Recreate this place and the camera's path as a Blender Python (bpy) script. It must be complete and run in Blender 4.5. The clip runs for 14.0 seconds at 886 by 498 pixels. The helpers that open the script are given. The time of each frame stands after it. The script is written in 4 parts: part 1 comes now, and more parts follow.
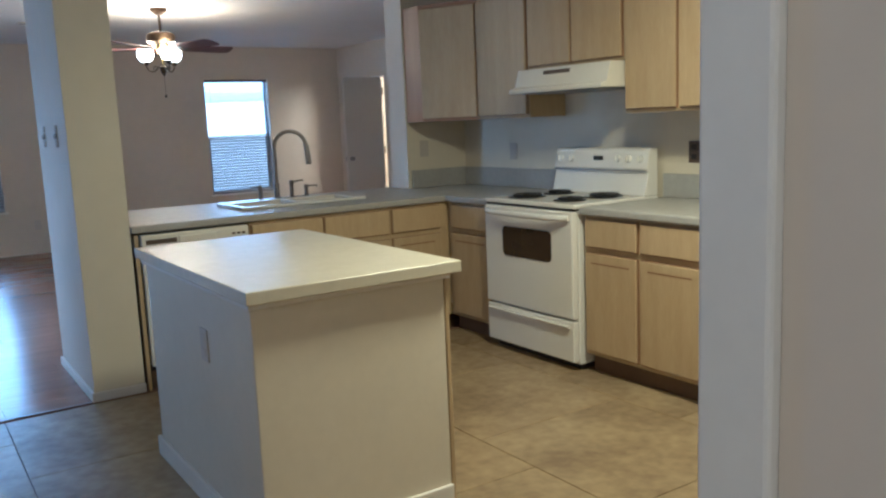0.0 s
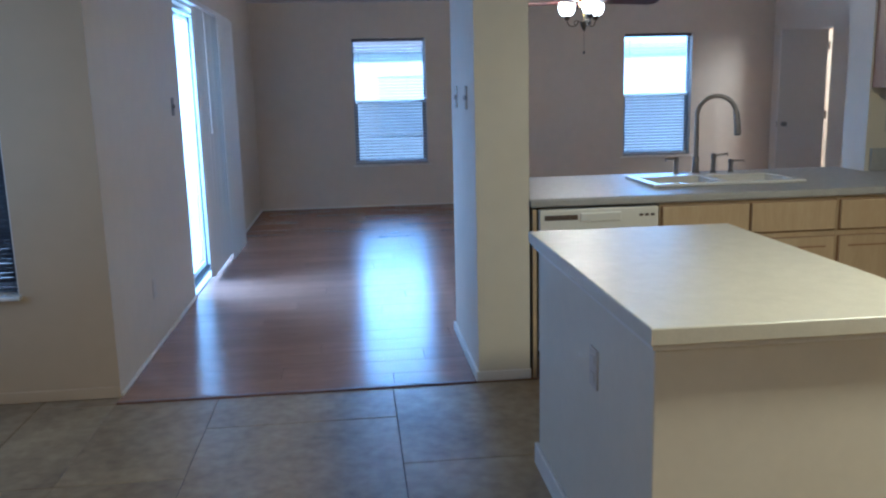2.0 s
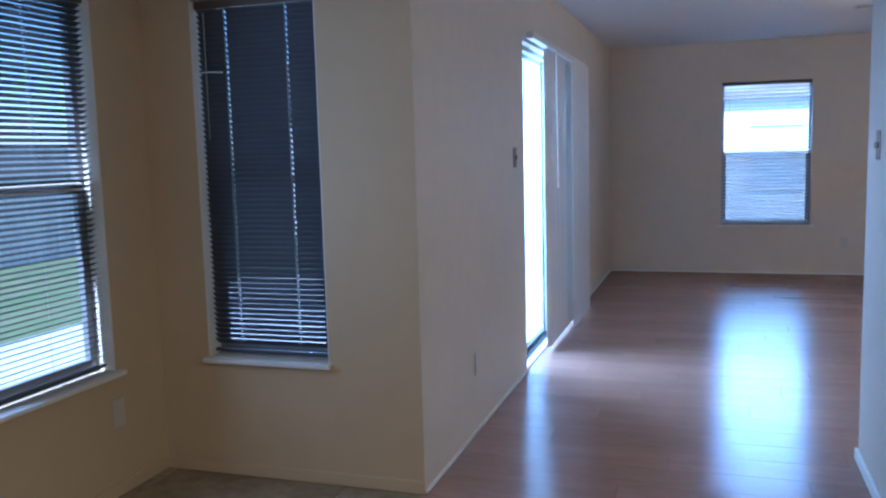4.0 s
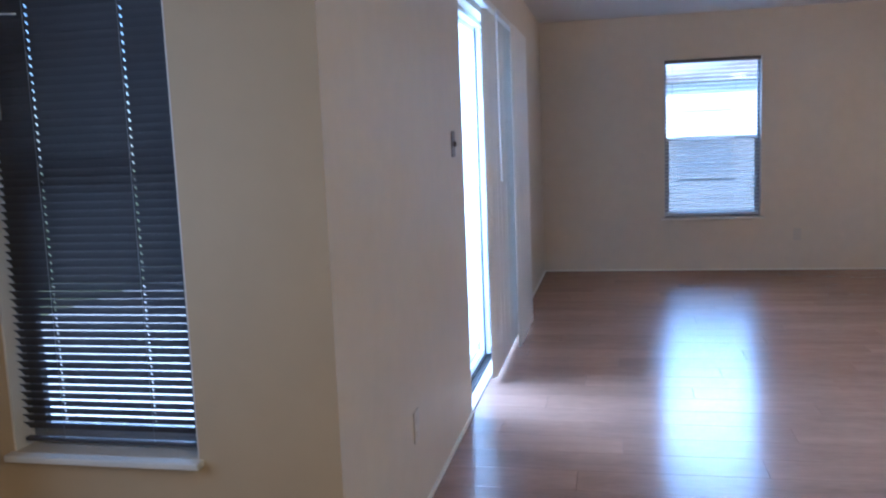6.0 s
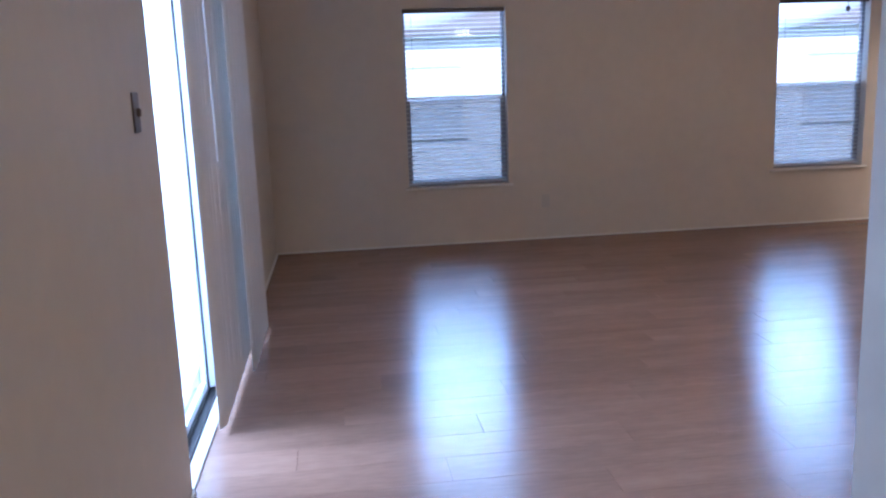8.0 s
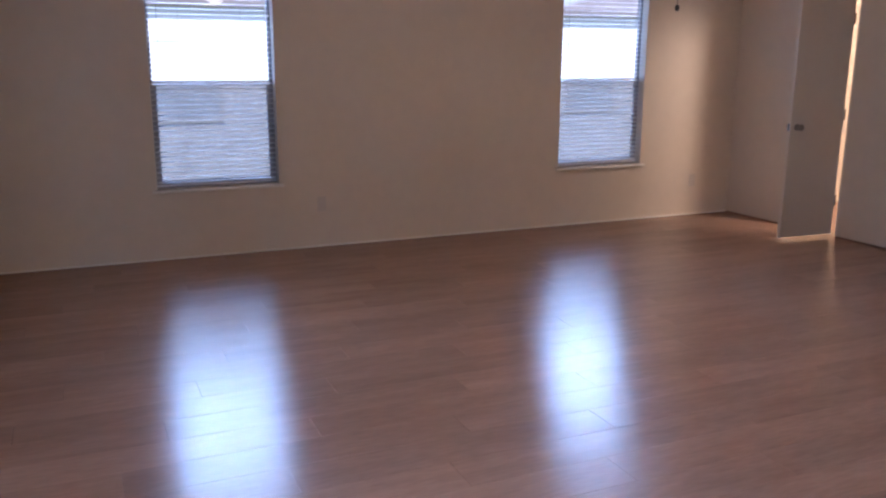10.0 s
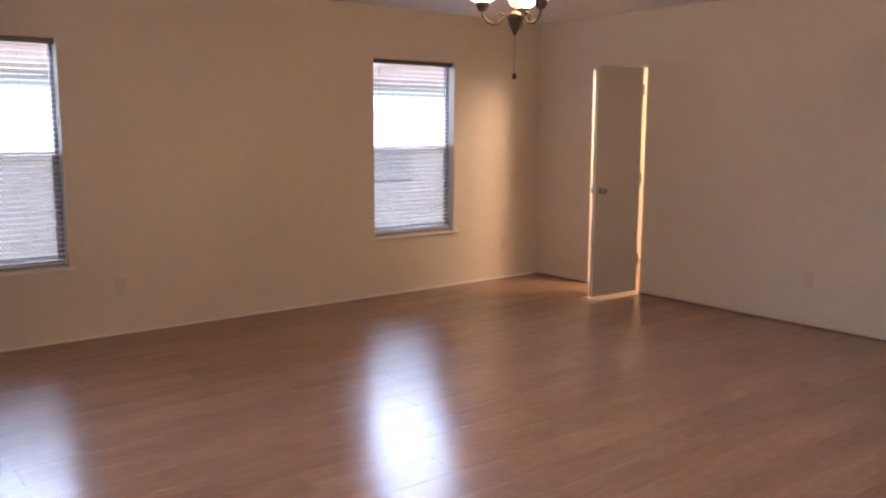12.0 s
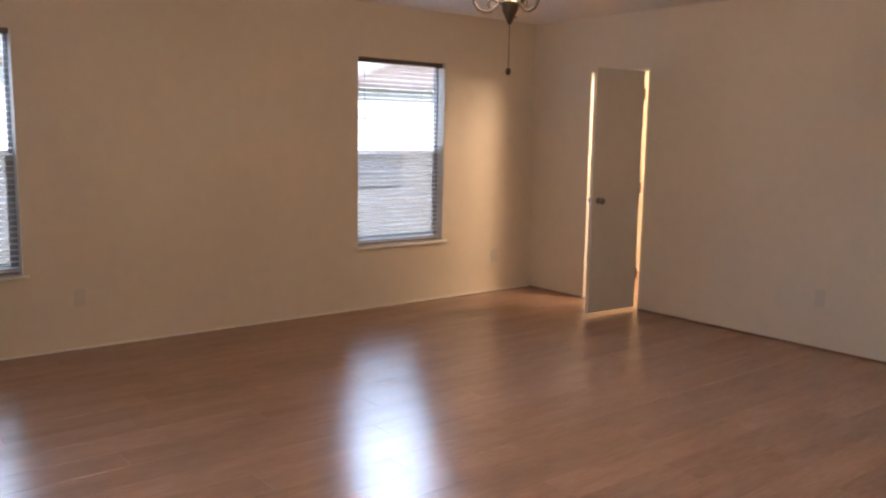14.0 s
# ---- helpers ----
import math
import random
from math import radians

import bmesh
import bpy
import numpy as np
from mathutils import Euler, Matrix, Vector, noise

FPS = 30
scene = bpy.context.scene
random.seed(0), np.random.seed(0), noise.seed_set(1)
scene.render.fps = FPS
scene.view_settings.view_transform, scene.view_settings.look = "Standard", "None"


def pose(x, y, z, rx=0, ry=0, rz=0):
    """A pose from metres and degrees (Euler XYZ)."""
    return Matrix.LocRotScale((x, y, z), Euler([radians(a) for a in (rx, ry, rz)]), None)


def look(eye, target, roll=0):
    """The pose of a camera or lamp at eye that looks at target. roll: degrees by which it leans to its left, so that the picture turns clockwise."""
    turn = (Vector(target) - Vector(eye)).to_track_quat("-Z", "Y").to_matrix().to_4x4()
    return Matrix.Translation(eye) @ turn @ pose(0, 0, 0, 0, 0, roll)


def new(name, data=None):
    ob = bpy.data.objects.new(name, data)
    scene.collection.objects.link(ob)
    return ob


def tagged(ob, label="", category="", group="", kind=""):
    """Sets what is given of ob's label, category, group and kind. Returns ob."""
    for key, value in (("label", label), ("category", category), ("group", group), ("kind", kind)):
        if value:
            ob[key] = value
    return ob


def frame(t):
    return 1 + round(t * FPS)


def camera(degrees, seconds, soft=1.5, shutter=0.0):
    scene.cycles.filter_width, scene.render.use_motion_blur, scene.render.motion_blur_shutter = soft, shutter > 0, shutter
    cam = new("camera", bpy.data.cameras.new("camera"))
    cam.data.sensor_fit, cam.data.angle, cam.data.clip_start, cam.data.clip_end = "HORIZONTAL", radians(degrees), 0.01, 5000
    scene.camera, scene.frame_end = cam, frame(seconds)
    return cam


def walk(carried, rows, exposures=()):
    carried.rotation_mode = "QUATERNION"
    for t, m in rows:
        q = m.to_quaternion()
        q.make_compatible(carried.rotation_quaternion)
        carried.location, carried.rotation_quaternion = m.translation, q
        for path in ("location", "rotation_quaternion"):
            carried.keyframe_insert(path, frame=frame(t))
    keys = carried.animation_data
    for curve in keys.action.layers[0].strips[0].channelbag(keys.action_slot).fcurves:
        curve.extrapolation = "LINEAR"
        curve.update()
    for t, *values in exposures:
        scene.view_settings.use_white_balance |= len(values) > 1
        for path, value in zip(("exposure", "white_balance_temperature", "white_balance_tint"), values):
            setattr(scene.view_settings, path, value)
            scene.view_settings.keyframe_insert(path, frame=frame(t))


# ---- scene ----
cam = camera(56.1, 14.0, soft=2.3)
PATH = [
    (0, (0.955, -4.516, 1.349), (2.046, -2.867, 1.047), -2.43),
    (0.5, (1.004, -4.376, 1.353), (1.9, -2.622, 1.007), -2.1),
    (1, (1.032, -4.26, 1.384), (1.72, -2.421, 1.004), -1.9),
    (1.5, (1.074, -4.123, 1.408), (1.537, -2.217, 1.017), -1.7),
    (2, (1.154, -3.906, 1.403), (1.356, -1.953, 1.026), -1.4),
    (2.5, (1.228, -3.718, 1.406), (1.141, -1.75, 1.06), -1.4),
    (3, (1.212, -3.497, 1.394), (0.857, -1.551, 1.096), -1.4),
    (3.2, (1.208, -3.4, 1.399), (0.742, -1.475, 1.117), -1.4),
    (5.3, (0.833, -2.39, 1.342), (0.168, -0.514, 1.141), -1.5),
    (5.5, (0.805, -2.256, 1.348), (0.206, -0.36, 1.13), -2.0),
    (6, (0.712, -1.983, 1.355), (0.303, -0.042, 1.095), -2.3),
    (6.5, (0.591, -1.791, 1.376), (0.388, 0.174, 1.069), -1.5),
    (7, (0.534, -1.513, 1.347), (0.508, 0.459, 1.017), -2.2),
    (7.2, (0.521, -1.355, 1.346), (0.561, 0.615, 1.002), -2.3),
    (9.3, (0.731, -0.173, 1.458), (1.276, 1.703, 1.029), -0.6),
    (9.5, (0.74, -0.058, 1.461), (1.355, 1.795, 1.027), -0.2),
    (10, (0.667, 0.082, 1.467), (1.453, 1.865, 1.016), 0.3),
    (10.5, (0.638, 0.171, 1.464), (1.575, 1.875, 0.995), 0.0),
    (11, (0.552, 0.24, 1.473), (1.627, 1.864, 1.015), 0.0),
    (11.5, (0.507, 0.318, 1.481), (1.682, 1.888, 1.09), 0.1),
    (12, (0.6, 0.433, 1.468), (1.827, 1.984, 1.174), 0.2),
    (12.5, (0.723, 0.567, 1.476), (1.98, 2.109, 1.264), 0.4),
    (13, (0.79, 0.652, 1.458), (2.056, 2.189, 1.274), 0.4),
    (13.5, (0.836, 0.712, 1.457), (2.1, 2.247, 1.239), 0.6),
    (14, (0.888, 0.742, 1.444), (2.133, 2.283, 1.166), 1.0),
]
walk(cam, [(t, look(eye, target, roll)) for t, eye, target, roll in PATH],
     exposures=[(0, 0.91, 4300, 6), (0.75, 0.89, 4110, 7), (1.5, 0.87, 4060, 8), (3, 0.90, 4060, 11), (5.5, 1.23, 4410, 15), (7.2, 0.85, 4660, 18), (9.5, 0.81, 5070, 30), (11, 1.09, 5800, 30), (12.5, 1.23, 6550, 29), (14, 1.20, 6420, 23)])

# ---- light ----
world = bpy.data.worlds.new("world")
scene.world = world
world.use_nodes = True
wnt = world.node_tree
sky = wnt.nodes.new("ShaderNodeTexSky")
sky.sky_type = "NISHITA"
sky.sun_disc = False
sky.sun_elevation = radians(48)
sky.sun_rotation = radians(188)
wnt.links.new(sky.outputs[0], wnt.nodes["Background"].inputs[0])
wnt.nodes["Background"].inputs[1].default_value = 0.15


def lamp(name, kind, m, energy, color, **more):
    data = bpy.data.lights.new(name, kind)
    data.energy, data.color = energy, color
    for key, value in more.items():
        if key == "size":
            data.shape, data.size, data.size_y = "RECTANGLE", value[0], value[1]
        if key == "radius":
            data.shadow_soft_size = value
        if key == "angle":
            data.angle = value
        if key == "spread":
            data.spread = value
    ob = new(name, data)
    ob.matrix_world = m
    return ob


sun_dir = Vector((math.sin(radians(188)) * math.cos(radians(48)), math.cos(radians(188)) * math.cos(radians(48)), math.sin(radians(48))))
lamp("sun", "SUN", look(sun_dir * 40, (0, 0, 0)), 5.0, (1.0, 0.95, 0.88), angle=radians(0.5))

# main sizes and places of the house, set to fit the camera's view
XL, XR, YF = 0.0, 6.46, 6.335          # living room: west wall, east wall, north wall
NX = -1.23                              # nook: west wall
KX, KY = 4.56, 0.575                    # kitchen: east wall, stub wall
YB = -5.6                               # south end
H = 2.44                                # ceiling
CT = 0.885                              # worktop height
W1, W2 = (1.17, 2.06), (4.52, 5.40)    # living windows in x
WZ = (0.518, 2.02)
SD = (1.95, 3.78, 2.03)                 # sliding door: y from, y to, height
NW = (-0.98, -0.405)                   # nook window in x
NWZ = (0.522, 2.03)
WW = (-1.45, -0.295)                     # nook west window in y
DOOR = (5.02, 5.65, 1.985)               # bedroom door: y from hinge, y to, height
PIL = (1.712, 1.965, -0.075, 0.815)        # pillar: x, x, y, y
FAN = (3.115, 3.12)

# area lamps added at and outside the openings stand in for sky light
# leaned and narrowed so the camera sees their reflection, not the panels
for c, aside, out, power in (((W1[0] + W1[1]) / 2, 0.0, 0.58, 19), ((W2[0] + W2[1]) / 2, 0.30, 0.74, 22)):
    lamp("window_light", "AREA", look((c + aside / 2, YF + out, 1.53), (c - aside / 2, YF + out - 0.8, 0.92)), power, (0.60, 0.79, 1.0), size=(1.2, 1.4), spread=radians(68))
lamp("window_light", "AREA", look((-0.2, 2.87, 1.03), (3.0, 2.87, 1.03)), 34, (0.62, 0.80, 1.0), size=(1.85, 2.04))
# unseen lamp hung over the patio to brighten the floor inside the door
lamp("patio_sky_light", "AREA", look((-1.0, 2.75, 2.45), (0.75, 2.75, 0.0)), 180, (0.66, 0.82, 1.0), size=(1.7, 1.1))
lamp("window_light", "AREA", look((NX + 0.012, (WW[0] + WW[1]) / 2, 1.28), (3, -2.4, 1.0)), 6.5, (0.66, 0.82, 1.0), size=(1.0, 1.4))
# lamps
for k in range(3):
    a = radians(34 + 120 * k)
    lamp("fan_bulb", "POINT", pose(FAN[0] + 0.16 * math.cos(a), FAN[1] + 0.16 * math.sin(a), 2.10), 18, (1.0, 0.68, 0.36), radius=0.05)
lamp("bedroom_bulb", "POINT", pose(7.22, 4.48, 2.15), 85, (1.0, 0.78, 0.50), radius=0.22)
# unseen lamp added to brighten the hall wall and the nook
lamp("hall_bulb", "AREA", look((0.3, -5.0, 2.33), (0.3, -5.0, 0)), 8, (1.0, 0.84, 0.64), size=(0.3, 0.3))
lamp("kitchen_bulb", "AREA", look((3.1, -2.6, 2.33), (3.1, -2.6, 0)), 33, (1.0, 0.73, 0.34), size=(0.3, 0.3))

# ---- materials ----


def node(nt, kind, **values):
    n = nt.nodes.new(kind)
    for key, value in values.items():
        n.inputs[key].default_value = value
    return n


def mat(name, color, rough=0.6, metal=0.0, grain=0.0, scale=8.0, bump=0.0, bscale=200.0, second=None, stretch=(1, 1, 1), rvar=0.0, vary=0.0, emit=None, coat=0.0, spec=0.5):
    """A surface with a base colour that drifts at two scales, fine relief and uneven gloss."""
    m = bpy.data.materials.new(name)
    m.use_nodes = True
    nt = m.node_tree
    b = nt.nodes["Principled BSDF"]
    b.inputs["Roughness"].default_value, b.inputs["Metallic"].default_value = rough, metal
    b.inputs["Coat Weight"].default_value = coat
    b.inputs["Specular IOR Level"].default_value = spec
    co = nt.nodes.new("ShaderNodeTexCoord")
    mp = nt.nodes.new("ShaderNodeMapping")
    mp.inputs["Scale"].default_value = stretch
    nt.links.new(co.outputs["Object"], mp.inputs[0])
    if vary:
        own = nt.nodes.new("ShaderNodeObjectInfo")
        far = nt.nodes.new("ShaderNodeMath")
        far.operation = "MULTIPLY"
        far.inputs[1].default_value = 37.0
        nt.links.new(own.outputs["Random"], far.inputs[0])
        nt.links.new(far.outputs[0], mp.inputs["Location"])
    base = (*color, 1)
    other = (*(second or [c * (1 - grain) for c in color]), 1)
    big = node(nt, "ShaderNodeTexNoise", Scale=scale, Detail=5.0, Roughness=0.6)
    fine = node(nt, "ShaderNodeTexNoise", Scale=scale * 9, Detail=3.0)
    nt.links.new(mp.outputs[0], big.inputs[0])
    nt.links.new(mp.outputs[0], fine.inputs[0])
    mean = nt.nodes.new("ShaderNodeMath")
    mean.operation = "MULTIPLY_ADD"
    mean.inputs[1].default_value = 0.4
    nt.links.new(fine.outputs[0], mean.inputs[0])
    part_big = nt.nodes.new("ShaderNodeMath")
    part_big.operation = "MULTIPLY"
    part_big.inputs[1].default_value = 0.6
    nt.links.new(big.outputs[0], part_big.inputs[0])
    nt.links.new(part_big.outputs[0], mean.inputs[2])
    ramp = node(nt, "ShaderNodeMapRange", **{"From Min": 0.35, "From Max": 0.65})
    nt.links.new(mean.outputs[0], ramp.inputs[0])
    mix = nt.nodes.new("ShaderNodeMix")
    mix.data_type = "RGBA"
    mix.inputs[6].default_value, mix.inputs[7].default_value = base, other
    nt.links.new(ramp.outputs[0], mix.inputs[0])
    last = mix.outputs[2]
    if vary:
        info = nt.nodes.new("ShaderNodeObjectInfo")
        geo = nt.nodes.new("ShaderNodeNewGeometry")
        add = nt.nodes.new("ShaderNodeMath")
        add.operation = "ADD"
        nt.links.new(info.outputs["Random"], add.inputs[0])
        nt.links.new(geo.outputs["Random Per Island"], add.inputs[1])
        value = node(nt, "ShaderNodeMapRange", **{"From Min": 0.0, "From Max": 2.0, "To Min": 1 - vary, "To Max": 1 + vary})
        nt.links.new(add.outputs[0], value.inputs[0])
        hsv = nt.nodes.new("ShaderNodeHueSaturation")
        nt.links.new(value.outputs[0], hsv.inputs["Value"])
        nt.links.new(last, hsv.inputs["Color"])
        last = hsv.outputs[0]
    nt.links.new(last, b.inputs["Base Color"])
    if rvar:
        rr = node(nt, "ShaderNodeMapRange", **{"From Min": 0.3, "From Max": 0.7, "To Min": max(rough - rvar, 0.02), "To Max": rough + rvar})
        nt.links.new(mean.outputs[0], rr.inputs[0])
        nt.links.new(rr.outputs[0], b.inputs["Roughness"])
    if bump:
        tex = node(nt, "ShaderNodeTexNoise", Scale=bscale, Detail=3.0)
        nt.links.new(mp.outputs[0], tex.inputs[0])
        bp = node(nt, "ShaderNodeBump", Strength=bump, Distance=0.004)
        nt.links.new(tex.outputs[0], bp.inputs["Height"])
        nt.links.new(bp.outputs[0], b.inputs["Normal"])
    if emit:
        b.inputs["Emission Color"].default_value = (*emit[0], 1)
        b.inputs["Emission Strength"].default_value = emit[1]
    return m


M_WALL = mat("wall_paint", (0.61, 0.53, 0.42), 0.58, grain=0.07, scale=1.1, bump=0.10, bscale=70)
M_CREAML = mat("light_cream_wall", (0.66, 0.60, 0.46), 0.5, grain=0.06, scale=1.1, bump=0.08, bscale=70)
M_CREAM = mat("tan_cream_wall", (0.52, 0.395, 0.23), 0.68, grain=0.07, scale=1.1, bump=0.10, bscale=70)
M_ISLE = mat("cream_panel_paint", (0.66, 0.60, 0.47), 0.5, grain=0.06, scale=3, bump=0.08, bscale=60)
M_CEIL = mat("ceiling_paint", (0.72, 0.68, 0.62), 0.9, grain=0.05, scale=2, bump=0.5, bscale=120)
M_TRIM = mat("white_trim_paint", (0.72, 0.68, 0.60), 0.4, grain=0.06, scale=5, bump=0.05)
M_DOOR = mat("door_paint", (0.60, 0.53, 0.43), 0.45, grain=0.05, scale=3, bump=0.08, bscale=60)
M_LAM = mat("laminate_wood", (0.345, 0.200, 0.130), 0.26, second=(0.26, 0.148, 0.095), scale=1.3, stretch=(1, 6, 1), vary=0.14, bump=0.3, bscale=1.4, spec=0.8)
# planks shine along their width more than along their length
lam = M_LAM.node_tree
tangent = lam.nodes.new("ShaderNodeTangent")
tangent.direction_type = "UV_MAP"
shine = lam.nodes["Principled BSDF"]
shine.inputs["Anisotropic"].default_value = 0.65
shine.inputs["Anisotropic Rotation"].default_value = 0.25
lam.links.new(tangent.outputs[0], shine.inputs["Tangent"])
M_GAP = mat("dark_joint", (0.17, 0.095, 0.06), 0.7)
M_TILE = mat("ceramic_tile", (0.38, 0.29, 0.155), 0.36, second=(0.19, 0.135, 0.075), scale=2.0, bump=0.15, bscale=9, rvar=0.08, vary=0.10)
M_GROUT = mat("grout", (0.12, 0.085, 0.055), 0.9, grain=0.3, scale=30)
M_OAK = mat("pickled_oak", (0.48, 0.365, 0.20), 0.42, second=(0.41, 0.30, 0.155), scale=3, stretch=(6, 6, 0.7), bump=0.06, bscale=50, vary=0.06)
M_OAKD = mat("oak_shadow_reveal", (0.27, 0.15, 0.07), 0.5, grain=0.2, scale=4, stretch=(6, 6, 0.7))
M_OAKS = mat("orange_oak_veneer", (0.38, 0.22, 0.115), 0.45, second=(0.31, 0.17, 0.085), scale=2.5, stretch=(6, 6, 0.7), bump=0.05, bscale=50)
M_KICK = mat("toe_kick_vinyl", (0.14, 0.085, 0.05), 0.5, grain=0.2, scale=6)
M_TOP = mat("grey_laminate_top", (0.39, 0.38, 0.35), 0.38, grain=0.14, scale=26, bump=0.02, rvar=0.06)
M_ISLTOP = mat("cream_laminate_top", (0.60, 0.55, 0.42), 0.36, grain=0.10, scale=22, bump=0.02, rvar=0.06)
M_ENAMEL = mat("white_enamel", (0.76, 0.74, 0.68), 0.22, grain=0.03, scale=3, coat=0.3)
M_BISQUE = mat("bisque_enamel", (0.72, 0.69, 0.60), 0.3, grain=0.03, scale=3)
M_BLACK = mat("black_enamel", (0.02, 0.02, 0.022), 0.35, grain=0.2, scale=10)
M_GLASSD = mat("oven_glass", (0.035, 0.022, 0.016), 0.12, grain=0.2, scale=3)
M_NICKEL = mat("brushed_nickel", (0.26, 0.235, 0.21), 0.33, metal=1.0, grain=0.1, scale=20)
M_CHROME = mat("chrome", (0.62, 0.60, 0.57), 0.18, metal=1.0, grain=0.08, scale=20)
M_BRONZE = mat("antique_bronze", (0.09, 0.062, 0.036), 0.38, metal=0.8, grain=0.3, scale=20)
M_BRASS = mat("polished_brass", (0.55, 0.38, 0.14), 0.25, metal=1.0, grain=0.15, scale=20)
M_BLADE = mat("dark_red_wood", (0.09, 0.025, 0.018), 0.5, second=(0.05, 0.015, 0.012), scale=4, stretch=(1, 8, 1))
M_SHADE = mat("frosted_glass_shade", (0.9, 0.86, 0.78), 0.4, emit=((1.0, 0.86, 0.60), 7.0))
M_PLASTIC = mat("ivory_plastic", (0.52, 0.47, 0.40), 0.4, grain=0.04, scale=10)
M_BRPLATE = mat("brown_plastic", (0.10, 0.07, 0.05), 0.4, grain=0.15, scale=10)
M_SLAT = mat("white_slat", (0.72, 0.74, 0.76), 0.45, grain=0.05, scale=6)
# much darker than white_slat, to match how the nook blinds look from inside
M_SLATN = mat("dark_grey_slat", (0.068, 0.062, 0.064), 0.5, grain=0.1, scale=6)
M_ALUW = mat("white_aluminium", (0.62, 0.64, 0.64), 0.4, grain=0.06, scale=10)
M_BRFRAME = mat("bronze_aluminium", (0.045, 0.04, 0.036), 0.4, metal=0.6, grain=0.2, scale=10)
M_VANE = mat("vinyl_vane", (0.70, 0.67, 0.62), 0.5, grain=0.06, scale=3)
M_SINK = mat("white_sink_enamel", (0.78, 0.76, 0.70), 0.25, grain=0.04, scale=5)
M_ALU = mat("grey_aluminium", (0.30, 0.31, 0.33), 0.4, metal=0.5, grain=0.15, scale=10)
M_STUCCO = mat("stucco", (0.84, 0.82, 0.78), 0.9, grain=0.1, scale=2, bump=0.4, bscale=60)
M_GRASS = mat("lawn", (0.09, 0.13, 0.04), 0.95, second=(0.16, 0.15, 0.07), scale=1.2, bump=0.6, bscale=60)
M_CONC = mat("concrete", (0.55, 0.53, 0.50), 0.9, grain=0.15, scale=3, bump=0.3, bscale=80)
M_FENCE = mat("fence_wood", (0.62, 0.58, 0.52), 0.85, grain=0.35, scale=3, stretch=(6, 6, 0.6), vary=0.15)
M_SHINGLE = mat("roof_shingle", (0.20, 0.17, 0.15), 0.9, grain=0.3, scale=6, vary=0.1)


def glass(name, tint=(1, 1, 1), rough=0.0):
    m = bpy.data.materials.new(name)
    m.use_nodes = True
    b = m.node_tree.nodes["Principled BSDF"]
    b.inputs["Base Color"].default_value = (*tint, 1)
    b.inputs["Transmission Weight"].default_value = 1.0
    b.inputs["Roughness"].default_value = rough
    b.inputs["IOR"].default_value = 1.45
    return m


def screen(name, color, cover):
    """Woven insect screen: thin threads too fine to tell apart, so part of the light passes."""
    m = bpy.data.materials.new(name)
    m.use_nodes = True
    nt = m.node_tree
    b = nt.nodes["Principled BSDF"]
    b.inputs["Base Color"].default_value = (*color, 1)
    b.inputs["Roughness"].default_value = 0.6
    clear = nt.nodes.new("ShaderNodeBsdfTransparent")
    mix = nt.nodes.new("ShaderNodeMixShader")
    mix.inputs[0].default_value = cover
    nt.links.new(clear.outputs[0], mix.inputs[1])
    nt.links.new(b.outputs[0], mix.inputs[2])
    nt.links.new(mix.outputs[0], nt.nodes["Material Output"].inputs[0])
    return m


M_GLASS = glass("window_glass", (0.92, 0.97, 0.97))
M_SCREEN = screen("insect_screen", (0.12, 0.15, 0.22), 0.56)

# ---- building blocks ----
ORG = {}


def box(bm, x0, y0, z0, x1, y1, z1, bevel=0.0, seg=1):
    m = Matrix.LocRotScale(((x0 + x1) / 2, (y0 + y1) / 2, (z0 + z1) / 2), None, (abs(x1 - x0), abs(y1 - y0), abs(z1 - z0)))
    made = bmesh.ops.create_cube(bm, size=1, matrix=m)
    if bevel:
        edges = list({e for v in made["verts"] for e in v.link_edges})
        bmesh.ops.bevel(bm, geom=edges, offset=bevel, segments=seg, profile=0.5, affect="EDGES", clamp_overlap=True)
    return bm


def block(x0, y0, z0, x1, y1, z1, bevel=0.0, seg=1):
    return box(bmesh.new(), x0, y0, z0, x1, y1, z1, bevel, seg)


def lathe(profile, center, steps=24, bm=None):
    """A turned solid round the z axis from (radius, z) pairs."""
    bm = bm or bmesh.new()
    cx, cy, cz = center
    rings = []
    for r, z in profile:
        if r < 1e-5:
            rings.append([bm.verts.new((cx, cy, cz + z))])
        else:
            rings.append([bm.verts.new((cx + r * math.cos(2 * math.pi * k / steps), cy + r * math.sin(2 * math.pi * k / steps), cz + z)) for k in range(steps)])
    for a, b in zip(rings, rings[1:]):
        for k in range(steps):
            j = (k + 1) % steps
            if len(a) == 1 and len(b) == 1:
                continue
            if len(a) == 1:
                bm.faces.new((a[0], b[j], b[k]))
            elif len(b) == 1:
                bm.faces.new((a[k], a[j], b[0]))
            else:
                bm.faces.new((a[k], a[j], b[j], b[k]))
    for ring in (rings[0], rings[-1]):
        if len(ring) > 1:
            bm.faces.new(ring)
    bmesh.ops.recalc_face_normals(bm, faces=bm.faces)
    return bm


